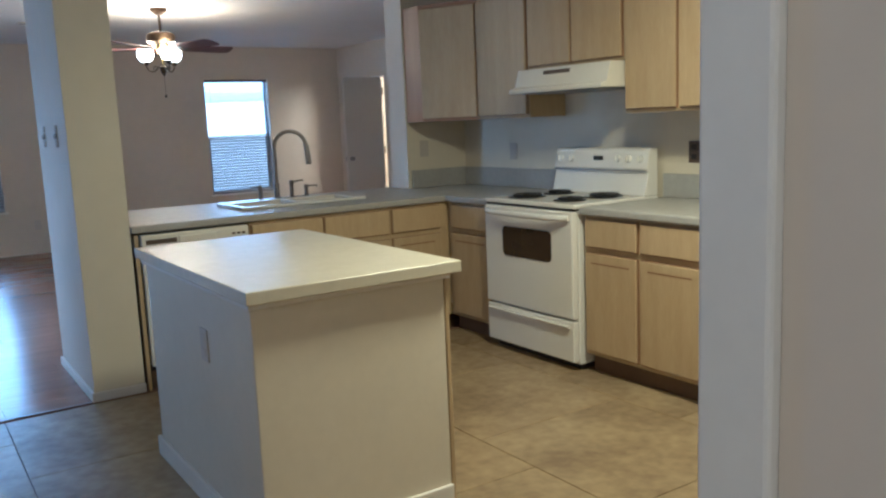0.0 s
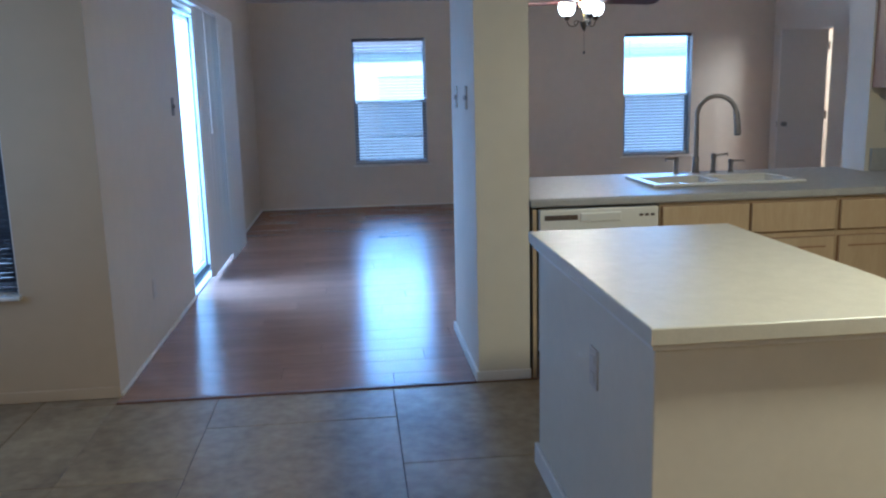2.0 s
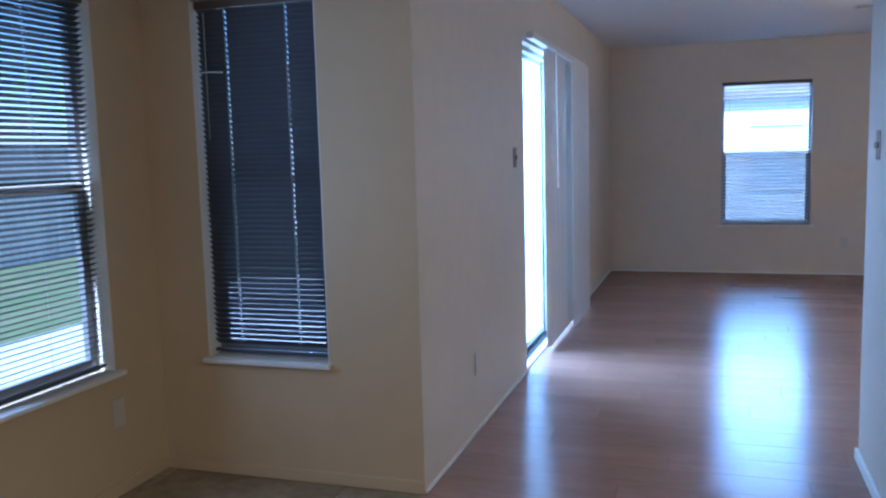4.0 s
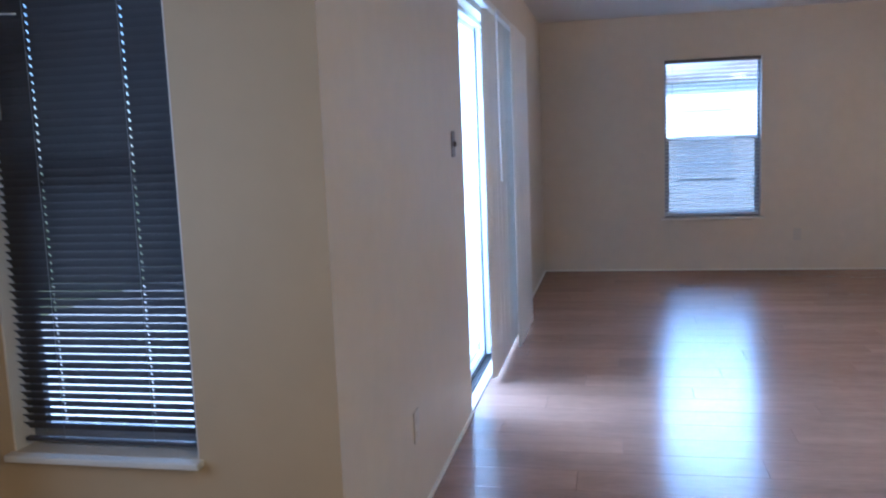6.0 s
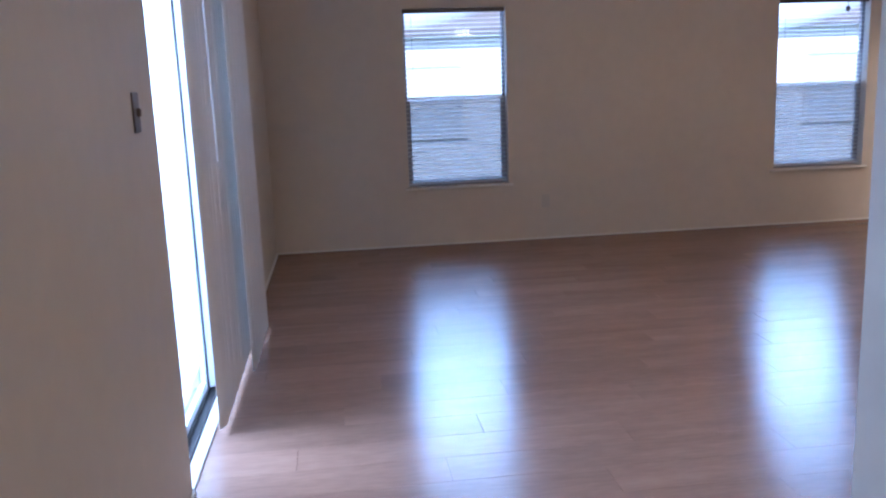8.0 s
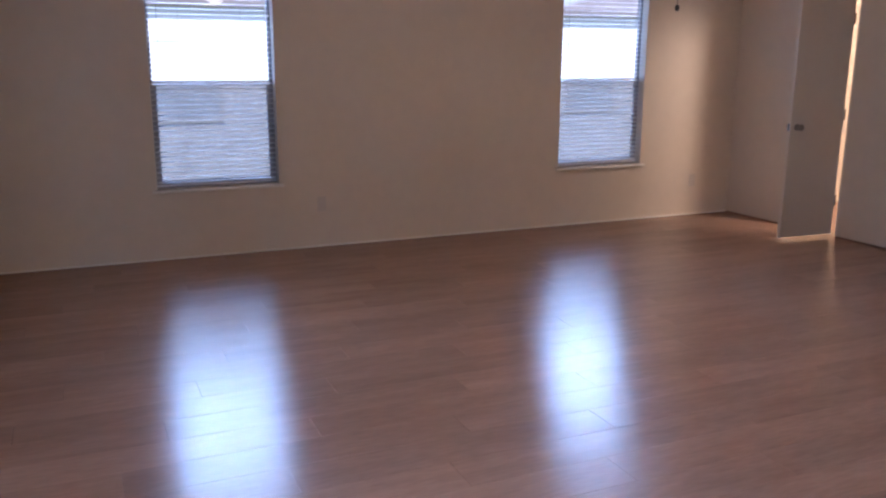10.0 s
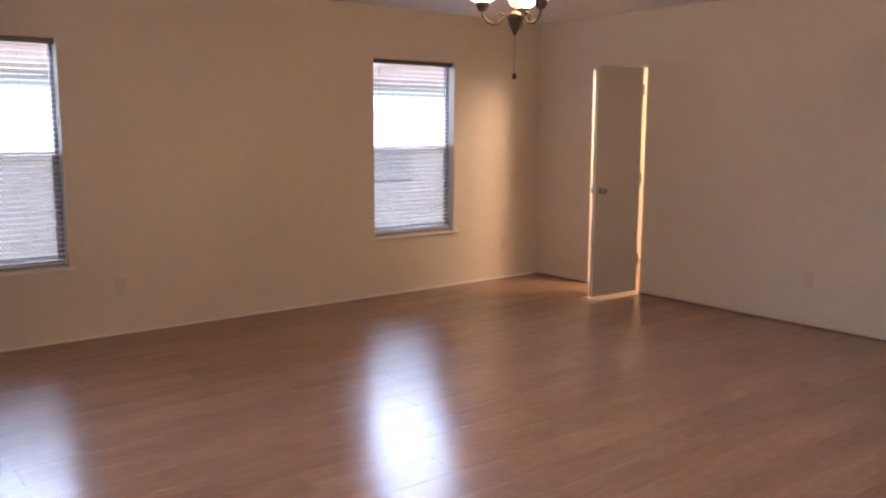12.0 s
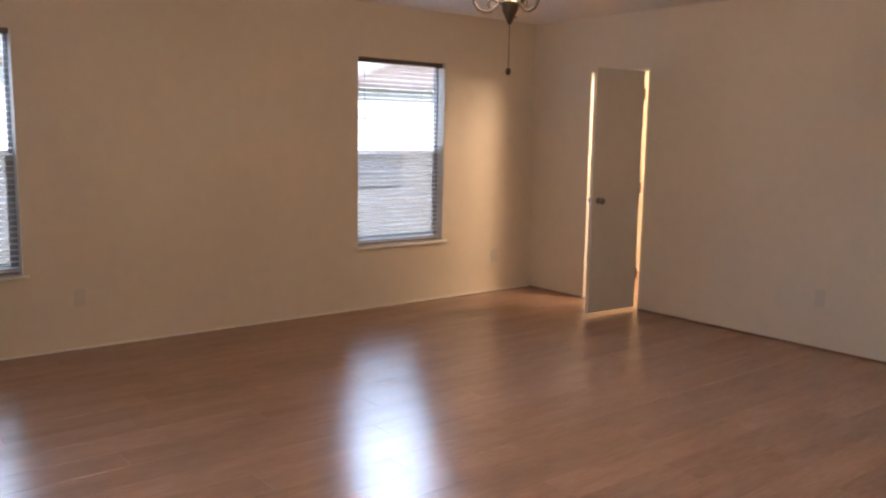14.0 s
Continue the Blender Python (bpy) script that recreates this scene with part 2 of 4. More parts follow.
def tube(points, radius, steps=10, bm=None, taper=None):
    """A round bar along a line of points."""
    bm = bm or bmesh.new()
    pts = [Vector(p) for p in points]
    rings, side = [], None
    for n, p in enumerate(pts):
        d = (pts[min(n + 1, len(pts) - 1)] - pts[max(n - 1, 0)]).normalized()
        if side is None:
            side = d.orthogonal().normalized()
        side = (side - d * side.dot(d)).normalized()
        up = d.cross(side)
        r = radius * (taper[n] if taper else 1)
        rings.append([bm.verts.new(p + r * (math.cos(2 * math.pi * k / steps) * side + math.sin(2 * math.pi * k / steps) * up)) for k in range(steps)])
    for a, b in zip(rings, rings[1:]):
        for k in range(steps):
            j = (k + 1) % steps
            bm.faces.new((a[k], a[j], b[j], b[k]))
    bm.faces.new(rings[0]), bm.faces.new(rings[-1])
    bmesh.ops.recalc_face_normals(bm, faces=bm.faces)
    return bm


def arc(center, radius, a0, a1, plane, count=12):
    """Points of an arc in a plane given by two axes."""
    u, v = Vector(plane[0]), Vector(plane[1])
    return [Vector(center) + radius * (math.cos(a) * u + math.sin(a) * v) for a in np.linspace(radians(a0), radians(a1), count)]


def finish(bm, name, material, smooth=False):
    me = bpy.data.meshes.new(name)
    bm.to_mesh(me)
    bm.free()
    me.materials.append(material)
    if smooth:
        me.shade_smooth()
        me.set_sharp_from_angle(angle=radians(40))
    return me


def thing(name, at, label, category, group="", kind=""):
    ob = new(name)
    ob.location = at
    ORG[ob.name] = Vector(at)
    ob.empty_display_size = 0.1
    return tagged(ob, label, category, group, kind)


def part(name, bm, material, parent, label="", smooth=False):
    """One mesh, given in world places, under a thing or under a part."""
    org = ORG[parent.name]
    bmesh.ops.translate(bm, vec=-org, verts=bm.verts)
    ob = new(name, finish(bm, name, material, smooth))
    ob.parent = parent
    ORG[ob.name] = org
    return tagged(ob, label)


def solo(name, bm, material, label="", category="", kind="", group="", smooth=False, at=None):
    """A thing of one mesh, given in world places."""
    if at:
        bmesh.ops.translate(bm, vec=-Vector(at), verts=bm.verts)
    ob = new(name, finish(bm, name, material, smooth))
    if at:
        ob.location = at
    ORG[ob.name] = Vector(at or (0, 0, 0))
    return tagged(ob, label, category, group, kind)


def wall(name, lo, hi, holes, axis, label):
    """A wall box from lo to hi, with holes (a0, z0, a1, z1) cut right through it; axis: the way it runs ('x' or 'y')."""
    n, m = (0, 1) if axis == "x" else (1, 0)
    us = sorted({lo[n], hi[n], *(v for h in holes for v in (h[0], h[2]))})
    zs = sorted({lo[2], hi[2], *(v for h in holes for v in (h[1], h[3]))})
    solid = {}
    for i in range(len(us) - 1):
        for k in range(len(zs) - 1):
            cu, cz = (us[i] + us[i + 1]) / 2, (zs[k] + zs[k + 1]) / 2
            solid[i, k] = not any(h[0] < cu < h[2] and h[1] < cz < h[3] for h in holes)
    bm, seen = bmesh.new(), {}

    def vert(u, w, z):
        if (u, w, z) not in seen:
            p = [0, 0, z]
            p[n], p[m] = u, w
            seen[u, w, z] = bm.verts.new(p)
        return seen[u, w, z]

    def quad(*c):
        bm.faces.new([vert(*v) for v in c])

    a, b = lo[m], hi[m]
    for (i, k), full in solid.items():
        if not full:
            continue
        u0, u1, z0, z1 = us[i], us[i + 1], zs[k], zs[k + 1]
        quad((u0, a, z0), (u1, a, z0), (u1, a, z1), (u0, a, z1))
        quad((u0, b, z0), (u0, b, z1), (u1, b, z1), (u1, b, z0))
        if not solid.get((i - 1, k)):
            quad((u0, a, z0), (u0, a, z1), (u0, b, z1), (u0, b, z0))
        if not solid.get((i + 1, k)):
            quad((u1, a, z0), (u1, b, z0), (u1, b, z1), (u1, a, z1))
        if not solid.get((i, k - 1)):
            quad((u0, a, z0), (u0, b, z0), (u1, b, z0), (u1, a, z0))
        if not solid.get((i, k + 1)):
            quad((u0, a, z1), (u1, a, z1), (u1, b, z1), (u0, b, z1))
    bmesh.ops.recalc_face_normals(bm, faces=bm.faces)
    return solo(name, bm, M_WALL, label, "wall", "structure")


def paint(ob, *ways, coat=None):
    """A second colour on the faces of a wall that look the given ways."""
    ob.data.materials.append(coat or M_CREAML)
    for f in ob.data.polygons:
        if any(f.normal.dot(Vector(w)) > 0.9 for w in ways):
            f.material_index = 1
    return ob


# ---- structure ----
T = 0.14
wall("wall_north", (XL - T, YF, 0), (XR + T, YF + T, H), [(W1[0], WZ[0], W1[1], WZ[1]), (W2[0], WZ[0], W2[1], WZ[1])], "x", "beige painted wall with two windows")
wall("wall_west", (XL - T, 0.14, 0), (XL, YF, H), [(SD[0], -1, SD[1], SD[2])], "y", "beige painted wall beside the glass door")
wall("wall_east", (XR, KY + 0.23, 0), (XR + T, YF, H), [(DOOR[0], -1, DOOR[1], DOOR[2])], "y", "beige painted wall with a door opening")
paint(wall("wall_nook_north", (NX - T, 0, 0), (XL, 0.14, H), [(NW[0], NWZ[0], NW[1], NWZ[1])], "x", "tan cream nook wall with a tall window"), (0, -1, 0), coat=M_CREAM)
paint(wall("wall_nook_west", (NX - T, YB, 0), (NX, 0, H), [(WW[0], NWZ[0], WW[1], NWZ[1])], "y", "tan cream nook wall with a window"), (1, 0, 0), coat=M_CREAM)
wall("wall_south", (NX - T, YB - T, 0), (KX + T, YB, H), [], "x", "beige painted wall")
paint(wall("wall_kitchen_east", (KX, YB, 0), (KX + T, KY, H), [], "y", "cream kitchen wall"), (-1, 0, 0))
paint(wall("wall_kitchen_stub", (4.055, KY, 0), (XR + T, KY + 0.23, H), [], "x", "cream wall at the end of the worktop"), (0, -1, 0))
paint(wall("wall_pillar", (PIL[0], PIL[2], 0), (PIL[1], PIL[3], H), [], "y", "cream wall end beside the peninsula"), (0, -1, 0), (1, 0, 0))
wall("wall_hall", (1.441, YB, 0), (1.561, -4.14, H), [], "y", "grey-white painted wall end of the hall")
solo("ceiling", block(NX - T, YB - T, H, XR + T, YF + T, H + 0.12), M_CEIL, "flat white textured ceiling", "ceiling", "structure")


def slab(z0, z1, add, cut=(), bevel=0.0):
    """A flat board of any right-angled outline: the rectangles in add less those in cut, with eased outer edges."""
    xs = sorted({v for r in (*add, *cut) for v in (r[0], r[2])})
    ys = sorted({v for r in (*add, *cut) for v in (r[1], r[3])})
    full = set()
    for i in range(len(xs) - 1):
        for k in range(len(ys) - 1):
            cx, cy = (xs[i] + xs[i + 1]) / 2, (ys[k] + ys[k + 1]) / 2
            inside = lambda r: r[0] < cx < r[2] and r[1] < cy < r[3]
            if any(map(inside, add)) and not any(map(inside, cut)):
                full.add((i, k))
    bm, seen = bmesh.new(), {}

    def v(i, k, z):
        if (i, k, z) not in seen:
            seen[i, k, z] = bm.verts.new((xs[i], ys[k], z))
        return seen[i, k, z]

    for i, k in full:
        bm.faces.new((v(i, k, z1), v(i + 1, k, z1), v(i + 1, k + 1, z1), v(i, k + 1, z1)))
        bm.faces.new((v(i, k, z0), v(i, k + 1, z0), v(i + 1, k + 1, z0), v(i + 1, k, z0)))
        for di, dk, a, b in ((-1, 0, (0, 0), (0, 1)), (1, 0, (1, 1), (1, 0)), (0, -1, (1, 0), (0, 0)), (0, 1, (0, 1), (1, 1))):
            if (i + di, k + dk) not in full:
                p, q = (i + a[0], k + a[1]), (i + b[0], k + b[1])
                bm.faces.new((v(*p, z0), v(*p, z1), v(*q, z1), v(*q, z0)))
    bmesh.ops.recalc_face_normals(bm, faces=bm.faces)
    if bevel:
        edges = [e for e in bm.edges if len(e.link_faces) == 2 and e.calc_face_angle() > 1 and abs(e.verts[0].co.z - e.verts[1].co.z) < 1e-6]
        bmesh.ops.bevel(bm, geom=edges, offset=bevel, segments=3, profile=0.5, affect="EDGES")
    return bm


ROT_W = Matrix.Rotation(radians(-90), 4, "Z")   # local front faces west
ROT_E = Matrix.Rotation(radians(90), 4, "Z")    # local front faces east


def local(name, m, label, category, group="", kind=""):
    """A thing whose parts are given in its own places; front at y = 0, looking towards -y."""
    ob = thing(name, (0, 0, 0), label, category, group, kind)
    ob.matrix_basis = m
    return ob


def at(x, y, z=0.0, turn=None):
    return Matrix.Translation((x, y, z)) @ (turn or Matrix.Identity(4))


# ---- trim of the setting ----
def baseboard(lo, hi, height=0.085, material=None, name="baseboard"):
    x0, y0, x1, y1 = lo[0], lo[1], hi[0], hi[1]
    bm = block(x0, y0, 0.001, x1, y1, height, 0.004, 2)
    return solo(name, bm, material or M_TRIM, "painted baseboard along the wall foot", "baseboard", "structure")


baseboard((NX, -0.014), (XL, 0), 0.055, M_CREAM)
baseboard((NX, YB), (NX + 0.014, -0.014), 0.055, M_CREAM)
baseboard((PIL[0] - 0.014, PIL[2] - 0.014), (PIL[1] + 0.004, PIL[2]), 0.05)
baseboard((PIL[0] - 0.014, PIL[2]), (PIL[0], PIL[3] + 0.014), 0.05)
baseboard((XL, 0.0), (XL + 0.012, SD[0]), 0.02)
baseboard((1.429, YB), (1.441, -4.19))
M_SHOE = mat("wood_shoe_mould", (0.20, 0.10, 0.06), 0.4, grain=0.3, scale=4)
baseboard((XL, SD[1]), (XL + 0.016, YF), 0.015, M_TRIM, "shoe_mould")
baseboard((XL + 0.016, YF - 0.016), (XR, YF), 0.015, M_TRIM, "shoe_mould")
baseboard((XR - 0.016, DOOR[1]), (XR, YF - 0.016), 0.012, M_SHOE, "shoe_mould")
baseboard((XR - 0.016, KY + 0.23), (XR, DOOR[0]), 0.012, M_SHOE, "shoe_mould")
# casing at the end of the hall wall
solo("trim_hall", block(1.426, -4.19, 0.0, 1.441, -4.13, H - 0.001, 0.004, 2), M_TRIM, "painted casing strip at the hall wall end", "trim", "structure")
solo("trim_hall_cap", block(1.441, -4.14, 0.0, 1.561, -4.128, H - 0.001, 0.003), M_TRIM, "painted end board of the hall wall", "trim", "structure")
solo("threshold", block(XL + 0.002, -0.10, -0.004, PIL[0] - 0.016, -0.068, 0.006, 0.003, 2), M_SHOE, "dark wood strip between tile and laminate", "threshold", "structure")


# ---- windows and blinds ----
def window_unit(name, m, w, h, label, cover, lip=0.03):
    win = local(name, m, label, "window", kind="structure")
    v0, v1 = 0.085, 0.125
    part("window_frame", slab(v0, v1, [(0, 0, w, h)], [(0.03, 0.03, w - 0.03, h - 0.03)]), M_ALU, win)
    fr = win.children[0]
    fr.data.transform(Matrix(((1, 0, 0, 0), (0, 0, 1, 0), (0, 1, 0, 0), (0, 0, 0, 1))))
    mid = h * 0.502
    part("meeting_rail", block(0.03, v0 - 0.012, mid - 0.018, w - 0.03, v1 - 0.01, mid + 0.018, 0.004), M_TRIM, win, "white meeting rail")
    part("lower_stile", block(0.03, v0 - 0.008, 0.03, 0.052, v1 - 0.02, mid - 0.018, 0.003), M_ALU, win)
    part("lower_stile", block(w - 0.052, v0 - 0.008, 0.03, w - 0.03, v1 - 0.02, mid - 0.018, 0.003), M_ALU, win)
    part("bottom_rail", block(0.052, v0 - 0.008, 0.03, w - 0.052, v1 - 0.02, 0.055, 0.003), M_ALU, win)
    for name2, z0, z1, v in (("pane", 0.055, mid - 0.018, v0 + 0.01), ("pane", mid + 0.018, h - 0.03, v0 + 0.024)):
        p = part(name2, block(0.032, v, z0, w - 0.032, v + 0.004, z1), M_GLASS, win)
        p.visible_shadow = False
    if cover:
        part("insect_screen", block(0.03, v1 - 0.006, 0.03, w - 0.03, v1 - 0.004, mid), M_SCREEN, win, "dark woven screen")
    # white strips added to give the wall returns their daylit brightness
    for u in (0.0, w - 0.005):
        part("jamb_liner", block(u, 0.002, 0.0, u + 0.005, v0 - 0.001, h - 0.001), M_TRIM, win, "white strip added for the lit window return")
    part("window_sill", block(-lip, -0.034, -0.022, w + lip, v0, -0.001, 0.005, 2), M_TRIM, win, "white painted sill")
    return win


def blind(m, w, h, material, tilt, label, pitch=0.0225, stop=0.03, half=0.0125, slot=0.0018, loose=2.5):
    """A venetian blind: headrail, thin curved slats on cords, bottom rail and wand."""
    b = local("venetian_blind", m, label, "blind", "window blinds")
    v = 0.045
    part("headrail", block(0.008, v - 0.022, h - 0.036, w - 0.008, v + 0.018, h - 0.002, 0.003), M_BRPLATE, b, "dark metal headrail")
    bm = bmesh.new()
    rows = []
    cuts = (0.012, 0.25 * w - slot, 0.25 * w + slot, 0.74 * w - slot, 0.74 * w + slot, w - 0.012)
    for k in range(4):
        s = -half + 2 * half * k / 3
        z = 0.0018 * (1 - (s / half) ** 2)
        rows.append([bm.verts.new((u, s, z)) for u in cuts])
    for j, (a, c) in enumerate(zip(rows, rows[1:])):
        for i in range(len(cuts) - 1):
            if j != 1 or i % 2 == 0:      # the cords run through small slots in the middle band
                bm.faces.new((a[i], a[i + 1], c[i + 1], c[i]))
    low = bmesh.ops.extrude_face_region(bm, geom=bm.faces[:])
    bmesh.ops.translate(bm, vec=(0, 0, -0.0006), verts=[e for e in low["geom"] if isinstance(e, bmesh.types.BMVert)])
    bmesh.ops.recalc_face_normals(bm, faces=bm.faces)
    me = finish(bm, "slat", material)
    z = h - 0.05
    while z > stop + 0.012:
        s = new("slat", me)
        s.parent = b
        s.matrix_basis = pose(0, v, z, tilt + random.uniform(-loose, loose), random.uniform(-0.05, 0.05), 0)
        z -= pitch
    part("bottom_rail", block(0.010, v - 0.011, stop - 0.012, w - 0.010, v + 0.011, stop, 0.003), material, b)
    for u in (0.25 * w, 0.74 * w):
        part("ladder_cord", tube([(u, v - 0.014, stop), (u, v - 0.014, h - 0.03)], 0.0009, 5), M_ALU, b)
    part("tilt_wand", tube([(0.09 * w, v - 0.02, h - 0.05), (0.09 * w, v - 0.022, h * 0.62)], 0.002, 6), M_ALU, b)
    return b


for name, (a, c) in (("window_1", W1), ("window_2", W2)):
    m = at(a, YF, WZ[0])
    window_unit(name, m, c - a, WZ[1] - WZ[0], "aluminium window with a screened lower sash", 1)
    blind(m, c - a, WZ[1] - WZ[0], M_SLAT, 6, "white mini blind with open slats in a bright window", pitch=0.0370, half=0.0185, loose=0.6)
m = at(NW[0], 0.0, NWZ[0])
window_unit("window_3", m, NW[1] - NW[0], NWZ[1] - NWZ[0], "tall narrow nook window with white sill", 0, 0.012)
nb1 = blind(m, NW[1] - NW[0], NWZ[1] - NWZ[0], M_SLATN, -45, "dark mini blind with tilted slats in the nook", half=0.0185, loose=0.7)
part("cord_cleat", tube([(0.006, 0.02, 1.212), (0.07, 0.016, 1.214), (0.135, 0.018, 1.210)], 0.0025, 6), M_SLAT, nb1, "thin white cord cleat")
m = at(NX, WW[0], NWZ[0], ROT_E)
window_unit("window_4", m, WW[1] - WW[0], NWZ[1] - NWZ[0], "nook side window with white sill", 0)
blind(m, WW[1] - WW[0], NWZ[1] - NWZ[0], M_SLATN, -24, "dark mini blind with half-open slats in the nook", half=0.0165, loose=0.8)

# ---- sliding glass door and its vertical blind ----
w = SD[1] - SD[0]
door = local("door_1", at(XL, SD[0], 0, ROT_E), "sliding glass patio door with bronze frame", "door", kind="structure")
part("door_frame", block(0.0, 0.05, 0.0, 0.03, 0.13, SD[2], 0.003), M_ALUW, door)
part("door_frame", block(w - 0.03, 0.05, 0.0, w, 0.13, SD[2], 0.003), M_ALU, door)
part("door_head", block(0.03, 0.05, SD[2] - 0.03, w - 0.03, 0.13, SD[2], 0.003), M_ALUW, door)
part("track", block(0.03, 0.05, 0.0, w - 0.03, 0.13, 0.022, 0.003), M_BRFRAME, door, "dark metal floor track")
part("track_rail", block(0.03, 0.085, 0.022, w - 0.03, 0.092, 0.034), M_BRFRAME, door)
for u0, u1, v in ((0.03, 1.02, 0.095), (1.02, w - 0.03, 0.060)):
    leaf = part("sliding_panel", slab(v, v + 0.028, [(u0, 0.036, u1, SD[2] - 0.03)], [(u0 + 0.022, 0.07, u1 - 0.022, SD[2] - 0.06)]), M_ALUW, door)
    leaf.data.transform(Matrix(((1, 0, 0, 0), (0, 0, 1, 0), (0, 1, 0, 0), (0, 0, 0, 1))))
    p = part("pane", block(u0 + 0.018, v + 0.012, 0.065, u1 - 0.018, v + 0.017, SD[2] - 0.055), M_GLASS, leaf)
    p.visible_shadow = False
part("meeting_stile", block(1.017, 0.084, 0.036, 1.034, 0.094, SD[2] - 0.03, 0.003), M_BRFRAME, door, "dark meeting stile")
part("pull_handle", block(0.045, 0.07, 0.92, 0.07, 0.095, 1.12, 0.006, 2), M_BRFRAME, door)
part("inner_sill", block(0.0, 0.0, 0.0, w, 0.05, 0.012, 0.003), M_TRIM, door)

vb = thing("vertical_blind", (0.06, 3.35, 0), "white vinyl vertical blind drawn half across", "blind")
part("headrail", block(0.03, SD[0] - 0.03, SD[2] + 0.005, 0.075, 4.08, SD[2] + 0.045, 0.004), M_VANE, vb)


def vane(y, x, turn, width=0.089):
    bm, rows = bmesh.new(), []
    for k in range(5):
        s = -width / 2 + width * k / 4
        d = 0.006 * (1 - (2 * s / width) ** 2)
        c, q = math.cos(radians(turn)), math.sin(radians(turn))
        px, py = x + d * c + s * q, y - d * q + s * c
        rows.append([bm.verts.new((px, py, z)) for z in (0.028, SD[2] + 0.01)])
    for a, b in zip(rows, rows[1:]):
        bm.faces.new((a[0], b[0], b[1], a[1]))
    low = bmesh.ops.extrude_face_region(bm, geom=bm.faces[:])
    bmesh.ops.translate(bm, vec=(0.001, 0, 0), verts=[e for e in low["geom"] if isinstance(e, bmesh.types.BMVert)])
    bmesh.ops.recalc_face_normals(bm, faces=bm.faces)
    return part("vane", bm, M_VANE, vb, smooth=True)


y = 2.50
while y < 3.74:
    vane(y, 0.040, 14 + random.uniform(-3, 3))
    y += 0.078
y = 3.22
while y < 3.92:
    vane(y, 0.10, 10 + random.uniform(-4, 4))
    y += 0.07
part("wand", tube([(0.10, 2.53, SD[2]), (0.105, 2.53, 1.12)], 0.004, 6), M_VANE, vb)

# ---- bedroom door and the lit room behind it ----
wall("wall_room_north", (XR + T, 6.3, 0), (9.2, 6.44, H), [], "x", "painted wall of the lit room")
wall("wall_room_south", (XR + T, 3.9, 0), (9.2, 4.04, H), [], "x", "painted wall of the lit room")
wall("wall_room_east", (9.2, 3.9, 0), (9.34, 6.44, H), [], "y", "painted wall of the lit room")
solo("ceiling_room", block(XR + T, 3.9, H, 9.34, 6.44, H + 0.12), M_CEIL, "flat white ceiling of the lit room", "ceiling", "structure")
hinge, tip = Vector((6.425, 5.06)), Vector((5.895, 5.10))
d2 = tip - hinge
dl = local("door_2", at(hinge.x, hinge.y, 0, Matrix.Rotation(math.atan2(d2.y, d2.x), 4, "Z")), "off-white flat door standing open into the room", "door", kind="structure")
L = d2.length
part("door_leaf", block(0, -0.0175, 0.030, L, 0.0175, 1.960, 0.002), M_DOOR, dl)
for z in (0.31, 1.02, 1.78):
    part("hinge", tube([(-0.012, -0.006, z - 0.045), (-0.012, -0.006, z + 0.045)], 0.008, 8), M_BRONZE, dl)
    part("hinge_plate", block(-0.03, -0.004, z - 0.044, 0.001, 0.004, z + 0.044), M_BRONZE, dl)
for s in (1, -1):
    k = part("door_handle", lathe([(0.0, 0.0), (0.027, 0.0), (0.027, 0.006), (0.011, 0.010), (0.011, 0.03), (0.024, 0.036), (0.027, 0.05), (0.018, 0.062), (0.0, 0.064)], (0, 0, 0), 16), M_NICKEL, dl, "round metal door knob", smooth=True)
    k.data.transform(at(L - 0.065, 0.0175 * s, 0.93) @ Matrix.Rotation(radians(-90 * s), 4, "X"))
part("latch_plate", block(L - 0.001, -0.012, 0.90, L + 0.0015, 0.012, 0.96), M_CHROME, dl)
tj = solo("trim_door", block(XR - 0.001, DOOR[0] - 0.0, 0.001, XR + T + 0.001, DOOR[0] + 0.014, DOOR[2], 0.002), M_TRIM, "painted door jamb", "trim", "structure")
solo("trim_door_side", block(XR - 0.001, DOOR[1] - 0.014, 0.001, XR + T + 0.001, DOOR[1], DOOR[2], 0.002), M_TRIM, "painted door jamb", "trim", "structure")
solo("trim_door_head", block(XR - 0.001, DOOR[0] + 0.014, DOOR[2] - 0.014, XR + T + 0.001, DOOR[1] - 0.014, DOOR[2], 0.002), M_TRIM, "painted door head jamb", "trim", "structure")

# ---- ceiling fan ----
fan = thing("ceiling_fan", (*FAN, H), "bronze ceiling fan with dark blades and lit glass shades", "ceiling fan")
fx, fy = FAN
part("canopy", lathe([(0.0, 0.0), (0.075, 0.0), (0.07, -0.03), (0.03, -0.06), (0.014, -0.062)], (fx, fy, H)), M_BRONZE, fan, smooth=True)
part("downrod", tube([(fx, fy, H - 0.06), (fx, fy, 2.23)], 0.012), M_BRONZE, fan)
part("motor_housing", lathe([(0.0, 2.245), (0.06, 2.24), (0.115, 2.22), (0.125, 2.19), (0.118, 2.15), (0.08, 2.125), (0.0, 2.12)], (fx, fy, 0), 32), M_BRONZE, fan, smooth=True)
part("brass_collar", lathe([(0.0, 2.12), (0.075, 2.12), (0.07, 2.10), (0.04, 2.085), (0.045, 2.05), (0.02, 2.035), (0.0, 2.035)], (fx, fy, 0)), M_BRASS, fan, "polished brass collar", smooth=True)
part("stem", tube([(fx, fy, 2.04), (fx, fy, 1.93)], 0.009), M_BRASS, fan)
